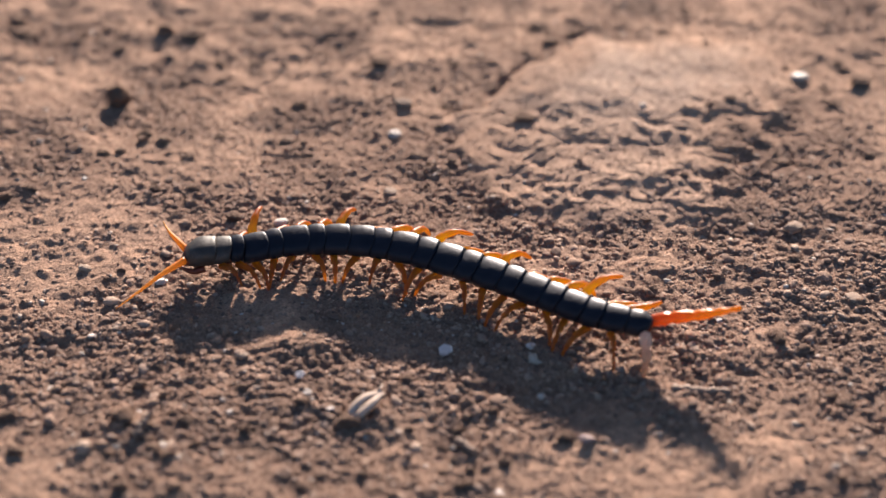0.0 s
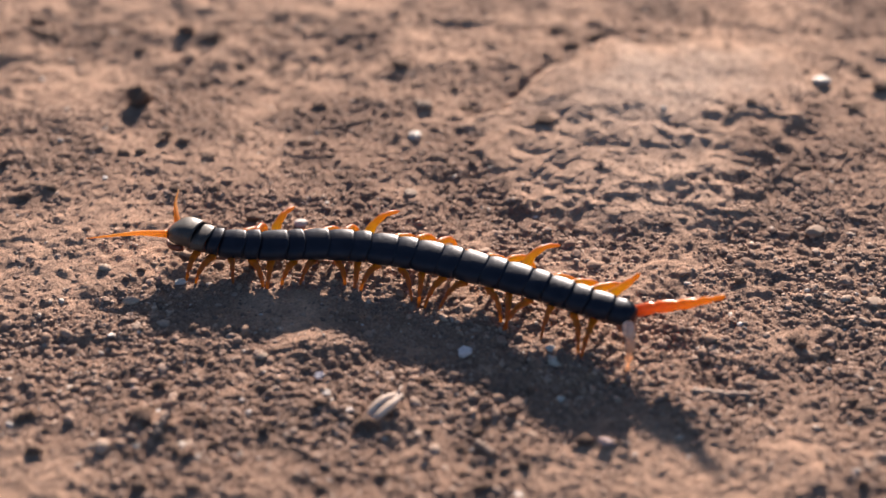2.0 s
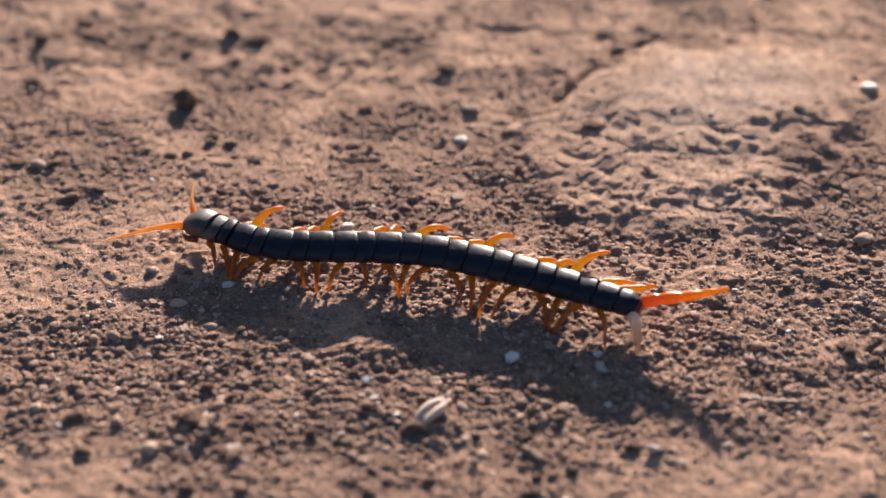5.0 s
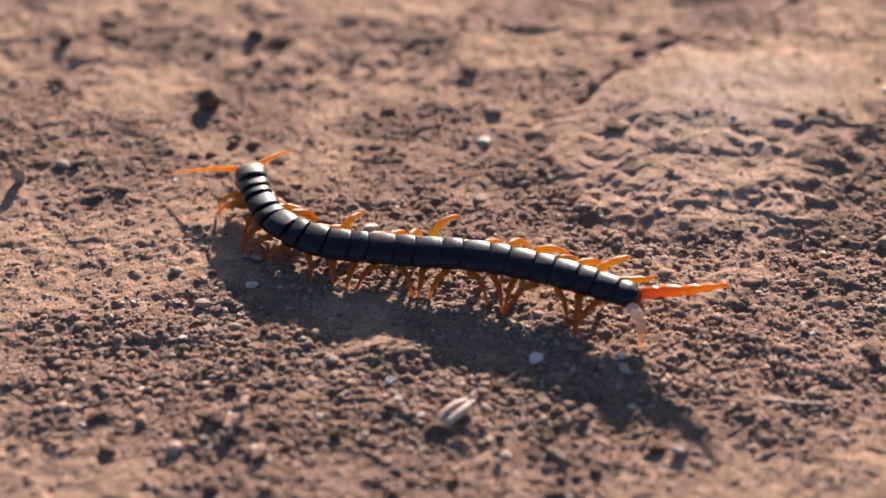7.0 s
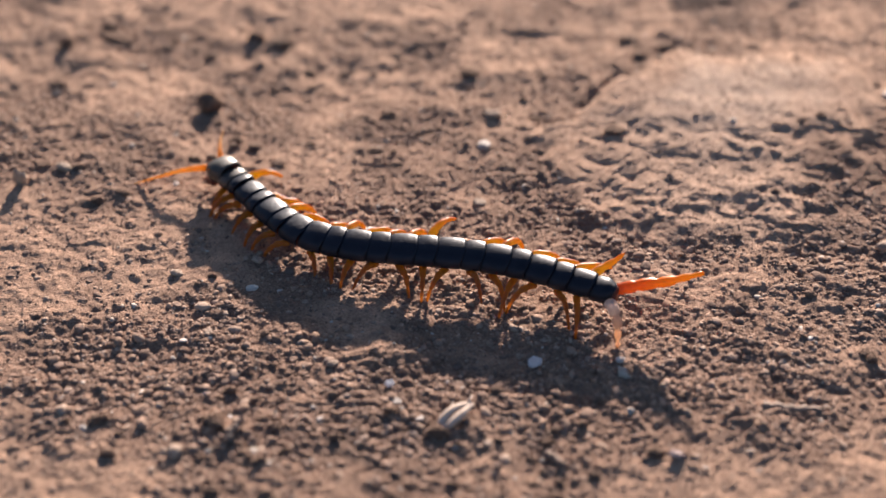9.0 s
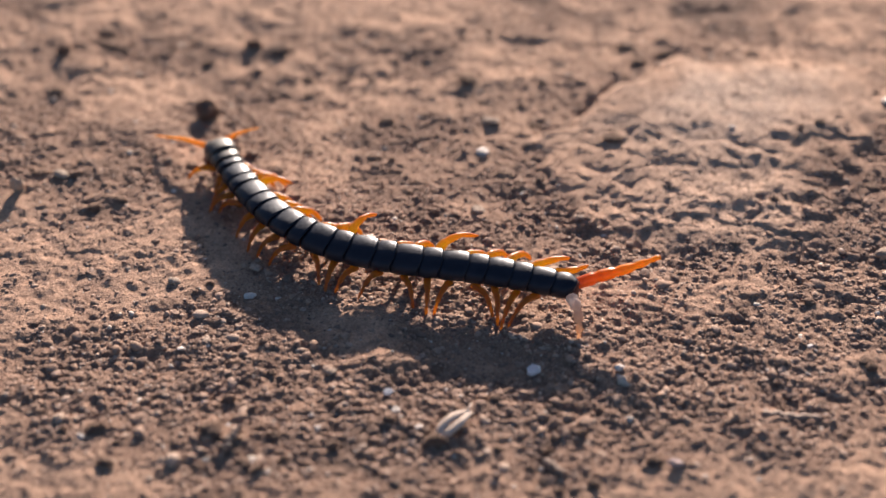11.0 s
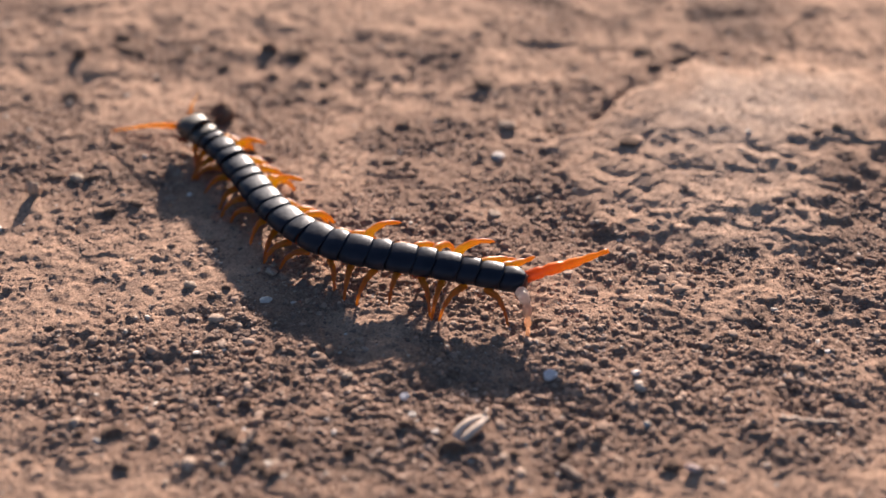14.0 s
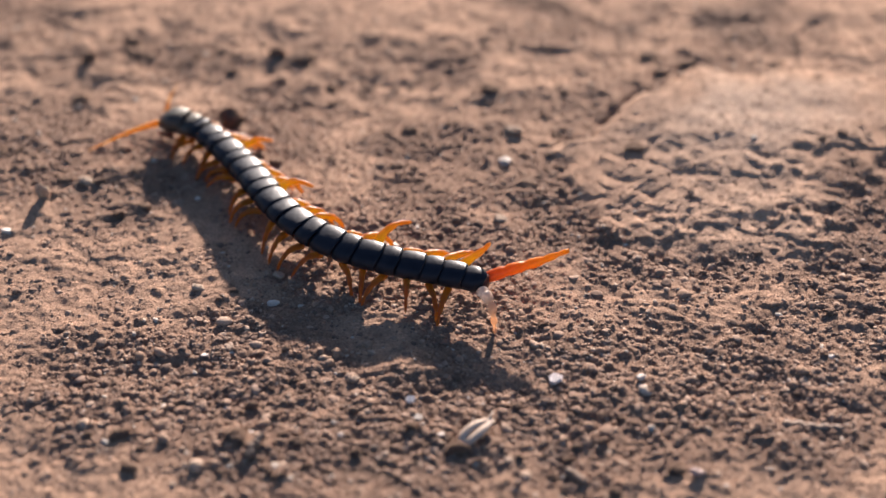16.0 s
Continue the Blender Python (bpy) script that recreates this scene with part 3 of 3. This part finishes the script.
# ---- how the centipede crawls ----
LINE = {}
LINE[0] = [(-54.5, -15.0), (-37.0, -13.9), (-19.9, -10.4), (-2.5, -10.5), (14.6, -14.4), (30.4, -21.8), (45.6, -30.6), (60.0, -40.4), (74.3, -50.5), (90.3, -57.1)]
LINE[1] = [(-59.6, -11.6), (-42.9, -14.9), (-25.7, -14.5), (-8.7, -11.7), (8.3, -14.3), (24.3, -20.5), (39.6, -28.2), (54.2, -37.3), (68.7, -46.6), (84.1, -54.2)]
LINE[1.5] = [(-61.0, -5.9), (-46.0, -13.0), (-29.8, -16.0), (-13.4, -11.6), (3.6, -13.6), (20.4, -19.6), (36.2, -27.2), (51.4, -35.8), (66.3, -45.0), (81.8, -52.7)]
LINE[2] = [(-65.6, -1.6), (-50.1, -9.2), (-33.2, -11.1), (-15.8, -10.4), (1.4, -13.3), (17.8, -19.0), (33.6, -26.5), (49.0, -34.6), (64.0, -43.5), (79.5, -51.3)]
LINE[3] = [(-73.4, -2.1), (-57.1, -8.3), (-40.4, -12.2), (-23.0, -12.5), (-5.7, -13.7), (11.0, -18.3), (26.8, -25.5), (42.1, -33.8), (57.4, -42.1), (73.3, -49.2)]
LINE[4] = [(-77.5, -4.2), (-60.7, -7.9), (-43.8, -11.1), (-26.7, -12.4), (-9.5, -13.3), (7.3, -16.5), (23.2, -23.1), (38.9, -30.2), (54.5, -37.5), (69.8, -45.3)]
LINE[6.3] = [(-69.4, 26.4), (-62.6, 10.4), (-52.0, -3.2), (-36.1, -8.8), (-18.8, -10.9), (-1.5, -12.8), (15.4, -16.7), (31.5, -23.4), (46.9, -31.5), (62.1, -40.0)]
LINE[7] = [(-66.5, 35.1), (-62.0, 18.0), (-53.8, 2.5), (-39.6, -7.2), (-22.3, -10.6), (-4.8, -13.3), (12.6, -16.5), (29.1, -22.8), (44.9, -30.7), (60.2, -39.6)]
LINE[8] = [(-69.7, 40.8), (-62.0, 24.8), (-53.4, 9.4), (-40.6, -2.6), (-24.3, -9.1), (-7.0, -12.4), (10.5, -15.5), (27.2, -20.9), (43.2, -28.5), (58.2, -38.0)]
LINE[9.2] = [(-81.9, 41.4), (-70.0, 28.2), (-58.9, 14.2), (-47.2, 0.8), (-31.3, -7.2), (-13.8, -11.1), (3.8, -14.2), (21.1, -18.7), (37.6, -25.7), (53.7, -33.6)]
LINE[11.5] = [(-81.2, 61.5), (-73.9, 45.4), (-65.9, 29.6), (-56.2, 14.7), (-43.9, 2.0), (-28.6, -6.9), (-11.7, -12.3), (5.7, -16.1), (22.9, -20.7), (39.7, -26.4)]
LINE[12.5] = [(-89.1, 67.2), (-78.1, 53.0), (-69.0, 37.4), (-60.1, 21.7), (-49.2, 7.3), (-35.0, -3.7), (-18.5, -10.9), (-1.4, -16.5), (16.2, -20.4), (33.6, -25.3)]
LINE[13.5] = [(-96.7, 72.8), (-84.5, 59.0), (-74.2, 43.8), (-65.6, 27.6), (-55.6, 12.2), (-42.5, -0.6), (-25.9, -8.4), (-8.4, -13.9), (9.2, -19.4), (26.8, -24.5)]
LINE[14.5] = [(-103.1, 72.8), (-89.5, 61.3), (-78.6, 47.1), (-69.5, 31.6), (-60.1, 16.4), (-48.2, 3.0), (-32.8, -5.9), (-15.7, -11.4), (1.6, -16.2), (18.8, -21.4)]
LINE[16] = [(-111.2, 77.9), (-96.0, 70.7), (-84.4, 57.0), (-74.6, 41.9), (-66.0, 26.1), (-55.7, 11.4), (-42.2, -0.3), (-26.1, -8.2), (-9.0, -13.7), (8.0, -19.7)]
FEELER_NEAR = [(0, 220), (0.5, 199), (1, 193), (1.5, 178), (2, 175), (2.5, 183), (3, 193), (3.5, 225), (4, 210), (6.5, 157), (7, 173), (7.5, 133), (8, 181), (8.5, 196), (9, 181), (9.2, 172), (11.3, 142), (11.8, 164), (12, 162), (12.3, 187), (12.5, 194), (12.8, 193), (13, 172), (13.5, 202), (14, 167), (14.3, 203), (14.5, 205), (15, 156), (15.3, 187), (15.5, 192), (15.8, 181), (16, 208)]
FEELER_FAR = [(0, 128), (0.5, 98), (1, 94), (1.5, 79), (2, 96), (2.5, 102), (3, 124), (3.5, 155), (4, 131), (6.5, 48), (7, 22), (7.5, 40), (8, 18), (8.5, 84), (9, 95), (9.2, 104), (11.3, 13), (11.8, 69), (12, 58), (12.3, 80), (12.5, 86), (12.8, 78), (13, 74), (13.5, 103), (14, 84), (14.3, 90), (14.5, 66), (15, 47), (15.3, 56), (15.5, 77), (15.8, 82), (16, 85)]
HIND_FAR = [(0, -9), (4, -5), (7, -11), (9.2, -3), (11.5, 11), (12.5, 10), (13.5, 7), (14.5, 9), (16, 9)]
HIND_NEAR = [(0, -98), (4, -91), (7, -73), (9.2, -78), (11.5, -78), (12.5, -65), (13.5, -77), (14.5, -80), (16, -66)]


def between(table, t):
    return float(np.interp(t, [r[0] for r in table], [r[1] for r in table]))


def spline(knots, values, at):
    """A smooth curve through values at the knots, not overshooting much."""
    knots, values = np.asarray(knots, float), np.asarray(values, float)
    slope = np.gradient(values, knots, axis=0)
    i = np.clip(np.searchsorted(knots, at) - 1, 0, len(knots) - 2)
    h = knots[i + 1] - knots[i]
    u = (at - knots[i]) / h
    return ((2 * u ** 3 - 3 * u ** 2 + 1) * values[i] + (u ** 3 - 2 * u ** 2 + u) * h * slope[i]
            + (3 * u ** 2 - 2 * u ** 3) * values[i + 1] + (u ** 3 - u ** 2) * h * slope[i + 1])


def body_line(t):
    """Points closely along the body's middle at t, head first, with the way run from the head's front."""
    times = sorted(LINE)
    pts = spline(times, [LINE[k] for k in times], t) / 1000
    q = np.linspace(0, 9, 181)
    dense = np.array([spline(np.arange(10), pts, v) for v in q])
    first, last = dense[0] - dense[4], dense[-1] - dense[-5]
    first, last = first / np.linalg.norm(first), last / np.linalg.norm(last)
    dense = np.vstack([dense[0] + first * 0.012, dense, dense[-1] + last * 0.012])
    way = np.concatenate([[0], np.cumsum(np.linalg.norm(np.diff(dense, axis=0), axis=1))])
    # the plates slide a little over one another as the body stretches
    drawn = min(1.035, max(0.985, 0.45 + 0.55 * (way[-1] - 0.024) / LENGTH))
    spare = (way[-1] - 0.024 - LENGTH * drawn) / 2
    return dense, (way - 0.012 - spare) / drawn


def on_line(line, s):
    dense, way = line
    return Vector((float(np.interp(s, way, dense[:, 0])), float(np.interp(s, way, dense[:, 1])), 0))


STRIDE = 0.027


def motions():
    times = [round(0.25 * k, 2) for k in range(65)]
    lines = [body_line(t) for t in times]
    # the way crawled so far, from the hind half of the body
    gone = [0.0]
    for a, b in zip(lines, lines[1:]):
        moves = []
        for s in (0.06, 0.09, 0.12, 0.145):
            p, q = on_line(a, s), on_line(b, s)
            ahead = (on_line(a, s - 0.004) - on_line(a, s + 0.004)).normalized()
            moves.append((q - p).dot(ahead))
        gone.append(gone[-1] + max(0.0, sum(moves) / len(moves)))
    rows = {k: [] for k in range(22)}
    leg_rows = {k: [] for k in range(len(LEGS))}
    aim = [[], []]
    hind_aim = [[], []]
    for t, line, run in zip(times, lines, gone):
        turns, leans = {}, {}
        for i in range(22):
            p, q = on_line(line, STARTS[i]), on_line(line, STARTS[i] + LONG[i])
            d = (p - q).normalized()
            turns[i] = math.degrees(math.atan2(d.y, d.x))
            mid = (p + q) / 2
            rise = 0.0007 * math.sin(STARTS[i] * 42 + t * 1.1)
            # it leans to its near side, most where it crawls across the slope
            leans[i] = -(4 + 14 * float(step(0.80 - d.y, 0.0, 0.27))) * min(1.0, i / 3)
            if i < 5:
                soil = 0.4 * at_ground(mid.x, mid.y)
                rise += max(-0.001, min(0.002, soil))
            rows[i].append((t, pose(mid.x, mid.y, axis_height(STARTS[i] + LONG[i] / 2) + rise, leans[i], 0, turns[i])))
        for k, (i, side, _) in enumerate(LEGS):
            hip = run - STARTS[i] - LONG[i] / 2
            phase = (hip / STRIDE + 0.26 + (0.5 if side < 0 else 0.0) + 0.03 * math.sin(i * 2.1)) % 1.0
            reach = STRIDE * 0.36
            if phase < 0.74:
                ahead, lift = reach * (1 - 2 * phase / 0.74), 0.0
            else:
                u = (phase - 0.74) / 0.26
                ahead, lift = reach * (-1 + 2 * u * u * (3 - 2 * u)), math.sin(u * math.pi)
            yaw = math.degrees(math.atan2(ahead, 0.012)) - (i - 7) * 1.0
            if side < 0:
                yaw = yaw * 0.62 - 36 - max(0, i - 12) * 1.2
            yaw += 7 * math.sin(i * 5.3 + side)
            if i < 4:
                yaw -= 28 - 6 * i
            if i > 18 and side < 0:
                yaw = max(yaw, -56)
            y = side * WIDE[i] / 1000 * 0.40
            turn = side * 90 - side * yaw
            leg_rows[k].append((t, pose(LONG[i] * 0.1, y, -HIP, -leans[i]) @ pose(0, 0, 0, 0, 0, turn) @ pose(0, 0, 0, 0, (-22 if side > 0 else -48) * lift, 0)))
        for k, (table, root, tilt) in enumerate(((FEELER_NEAR, 0.0030, 6), (FEELER_FAR, -0.0030, -14))):
            yaw = between(table, t) - turns[0]
            aim[k].append((t, pose(LONG[0] * 0.42, root, -0.0006) @ pose(0, 0, 0, 0, 0, yaw) @ pose(0, 0, 0, 0, tilt + 4 * math.sin(t * 2.3 + k), 0)))
        for k, (table, root) in enumerate(((HIND_FAR, -0.0026), (HIND_NEAR, 0.0032))):
            yaw = between(table, t) - turns[21]
            hind_aim[k].append((t, pose(-LONG[21] * 0.42, root, -0.0016, -leans[21]) @ pose(0, 0, 0, 0, 0, yaw)))
    for i, seg in enumerate(SEGMENTS):
        walk(seg, rows[i])
    for k, (_, _, leg) in enumerate(LEGS):
        walk(leg, leg_rows[k])
    for k in (0, 1):
        walk(FEELERS[k], aim[k])
        walk(HINDS[k], hind_aim[k])


# ---- the place ----
build_ground()
build_grains()
CENTIPEDE, SEGMENTS, LEGS, FEELERS, HINDS = build_centipede()

# pale pebbles
for k, (x, y, size) in enumerate([(14.0, 61.8, 5.7), (166.6, 93.5, 6.5), (-24.2, 11.6, 4.5), (114.6, -44.0, 2.7), (40.8, -114.7, 3.5), (-80.4, -44.9, 2.5), (-35.9, -81.4, 2.2),
                                  (54.6, -54.4, 3.4), (-62.7, -79.6, 1.9), (-6.6, -80.7, 2.7), (-105.1, -84.4, 2.4), (-61.4, -18.6, 4.0), (-92.6, 37.7, 2.4), (-155.0, 17.9, 3.6), (-70.5, -69.9, 2.2), (104.5, 71.2, 2.3)]):
    lay("pebble", PEBBLES[k % 4], x, y, size, (1, 0.85, 0.44), 0.25, label="small pale quartz pebble on the soil", category="pebble", group="pale pebbles")
# tan stones
for k, (x, y, size) in enumerate([(17.8, 81.3, 7.5), (12.5, 28.1, 5.4), (-86.5, -11.4, 4.5), (-33.4, -56.1, 3.8), (-73.6, -41.0, 4.2), (-132.7, 46.2, 5.7), (147.4, 5.3, 7.3), (159.0, -32.5, 7.0)]):
    lay("stone", STONES[k % 3], x, y, size, (1, 0.8, 0.40) if size > 6.8 else (1, 0.85, 0.44), label="rounded tan stone on the soil", category="stone", group="tan stones")
# dark clods
for k, (x, y, size) in enumerate([(-74.7, -12.8, 3.1), (-86.5, 86.6, 8.4), (-63.6, 133.5, 13.0), (10.4, 107.2, 9.0), (-126.8, 135.0, 9.5), (72.1, 130.2, 10.0), (85.7, 122.8, 7.5), (177.1, 78.0, 7.7),
                                  (189.4, 91.0, 10.0), (150.3, 41.1, 7.3), (22.7, 49.0, 7.5), (60.9, 67.0, 8.0), (-36.5, 111.2, 6.0), (61.6, -93.4, 5.6), (-62.9, -68.7, 4.8), (-96.2, -95.7, 6.0),
                                  (137.8, -57.1, 6.4), (130.3, -50.3, 6.0)]):
    tall = 1.1 if (x, y) == (-86.5, 86.6) else (0.24 if y > 40 else 0.34 if x > 120 else 0.52)
    lay("soil_clod", CLODS[k % 6], x, y, size * (0.95 if y > 40 else 0.9), (1, 0.85, tall), 0.2, label="dark rough clod of dry soil", category="clod", group="soil clods")


# clods in loose clusters beyond the animal
for k, (x, y, size) in enumerate([(-74.1, 64.3, 6.6), (-66.7, 60.0, 6.0), (-87.8, 52.2, 4.8), (-82.1, 54.5, 4.0), (-128.1, 46.7, 4.2), (-108.5, 44.5, 4.5), (-118.7, 28.1, 4.8), (-110.6, 32.2, 5.2), (-54.2, 31.7, 4.6), (-67.8, 31.8, 4.6),
                                  (-73.2, 135.9, 6.5), (-131.1, 142.7, 6.5), (-145.1, 128.1, 7.0), (34.4, 79.7, 5.3), (-2.4, 28.0, 4.0), (-40.2, 15.5, 5.7), (129.2, 71.5, 3.6), (136.9, 75.1, 4.0), (114.2, 31.8, 3.9), (74.4, 114.1, 6.5)]):
    lay("soil_clod", CLODS[(k + 2) % 6], x, y, size, (1, 0.85, 0.62 if y > 100 else 0.36), 0.28, label="rough brown clod of dry soil", category="clod", group="soil clods")
# clods strewn on the near side
for k, (x, y, size) in enumerate([(16.3, -89.4, 2.6), (32.9, -83.7, 3.2), (31.0, -89.5, 4.0), (25.8, -96.4, 3.4), (41.2, -82.6, 3.8), (69.8, -94.6, 2.9), (144.6, -12.1, 4.8), (131.3, -53.5, 4.2), (72.4, -52.9, 2.8), (-51.6, -56.8, 3.0), (30.0, -112.1, 3.2), (-15.1, -78.3, 3.8), (-31.1, -88.9, 3.4)]):
    lay("soil_clod", CLODS[(k + 4) % 6], x, y, size, (1, 0.9, 0.5), 0.25, label="rough brown clod of dry soil", category="clod", group="soil clods")


_clod_rng = np.random.default_rng(23)
_made = 0
while _made < 150:
    x, y = _clod_rng.uniform(-165, 185), _clod_rng.uniform(-125, 60) if _made < 75 else _clod_rng.uniform(-128, -66)
    size = float(np.clip(2.3 * np.exp(_clod_rng.normal(0, 0.32)), 1.7, 4.6)) * (1.45 if y < -78 else 1.0)
    if _clod_rng.uniform() < float(crumbly(np.array([x / 1000]), np.array([y / 1000]))[0]) ** 2:
        lay("soil_clod", CLODS[_made % 6], x, y, size, (1, 0.90, 0.44), 0.30, label="small brown clod of dry soil", category="clod", group="soil clods")
        _made += 1


# flatter clods on the far side
_made = 0
while _made < 75:
    x, y = _clod_rng.uniform(-190, 200), _clod_rng.uniform(45, 150)
    size = float(np.clip(3.2 * np.exp(_clod_rng.normal(0, 0.4)), 1.8, 7.5))
    if _clod_rng.uniform() > 1.1 * float(slab(np.array([x / 1000]), np.array([y / 1000]))[0]):
        lay("soil_clod", CLODS[_made % 6], x, y, size, (1, 0.9, 0.30), 0.34, label="small brown clod of dry soil", category="clod", group="soil clods")
        _made += 1


def build_chip(x, y, size, turn, label):
    bm = bmesh.new()
    rim = [(-0.5, 0.10), (-0.22, 0.46), (0.42, 0.30), (0.55, -0.10), (0.12, -0.46), (-0.30, -0.36)]
    for z, k in ((0.0, 1.0), (0.16, 0.86)):
        for a, b in rim:
            bm.verts.new((a * k, b * k, z + 0.10 * a))
    bm.verts.ensure_lookup_table()
    n = len(rim)
    bm.faces.new(bm.verts[:n][::-1])
    bm.faces.new(bm.verts[n:2 * n])
    for k in range(n):
        bm.faces.new((bm.verts[k], bm.verts[(k + 1) % n], bm.verts[n + (k + 1) % n], bm.verts[n + k]))
    mesh = bpy.data.meshes.new("stone_chip")
    bm.to_mesh(mesh)
    bm.free()
    mesh.materials.append(LILAC)
    return lay("stone_chip", mesh, x, y, size * 2, (1, 1, 1), 0.45, turn, 14, label, "stone chip")


build_chip(28.2, -55.0, 4.9, -25, "flat pale lilac chip of stone on soil")
build_chip(-15.9, -65.3, 3.2, 15, "small pale chip of stone on soil")
lay("stone_flake", lump_mesh("stone_flake", 91, 2, 0.5, PINK, False), 67.6, -95.0, 5.6, (1, 0.55, 0.34), 0.0, -14, 6, "flat pinkish flake of stone beside a clod", "stone flake")
lay("stone_splinter", lump_mesh("stone_splinter", 92, 2, 0.5, TAN), -146.5, 38.0, 8.0, (0.55, 0.4, 1.0), 0.2, 20, 0, "upright thin splinter of stone in soil", "stone splinter")


def build_husk():
    """A split dry seed husk: two curved blades and a thin stalk."""
    x, y = 0.0035, -0.0809
    z = at_ground(x, y)
    ob = new("seed_husk")
    tagged(ob, "dry pale split seed husk on soil", "seed husk")
    ob.matrix_world = pose(x, y, z + 0.0014, 0, -10, 42) @ Matrix.Scale(1.2, 4)
    for off, bend, thick in ((0.0009, 0.0010, 0.0013), (-0.0008, -0.0004, 0.0012)):
        path = bezier_path([(-0.0052, off * 0.2, 0), (-0.002, off + bend * 0.6, 0.0008), (0.002, off + bend * 0.6, 0.0010), (0.0060, off * 0.2, 0.0004)], 14)
        part("blade", tube("blade", path, [thick * (0.35 + 0.65 * math.sin(math.pi * (0.08 + 0.84 * k / 14))) for k in range(15)], STRAW, 8, 0.6), ob)
    part("stalk", tube("stalk", bezier_path([(-0.007, -0.0008, -0.0004), (0, -0.0002, 0.0002), (0.0075, 0.0012, 0.0010)], 10), [0.00032] * 11, STRAW, 6), ob)


build_husk()


def build_twig(x, y, length, thick, turn, label, rise=0.0, material=None):
    rng = random.Random(int(x * 10))
    x, y = x / 1000, y / 1000
    pts = [((k / 5 - 0.5) * length, rng.uniform(-0.05, 0.05) * length, rng.uniform(-0.01, 0.02) * length) for k in range(6)]
    path = bezier_path(pts, 18)
    mesh = tube("twig", path, [thick * (1 + 0.25 * math.sin(k * 1.7 + x * 900)) * (1 - 0.3 * k / 18) for k in range(19)], material or TWIG, 8)
    ob = new("twig", mesh)
    ob.matrix_world = pose(x, y, at_ground(x, y) + thick * (0.8 if rise else 0.25), 0, -rise, turn)
    return tagged(ob, label, "twig", "twigs")


build_twig(-60.7, -87.3, 0.0088, 0.0017, 62, "short brown piece of twig in soil", 12, TWIG)
build_twig(32.6, -97.0, 0.0080, 0.0014, -45, "short brown piece of twig in soil", 8, TWIG)
build_twig(103.7, -75.2, 0.0180, 0.0014, -5, "brown dry twig crusted with soil", 0, TWIG)

motions()
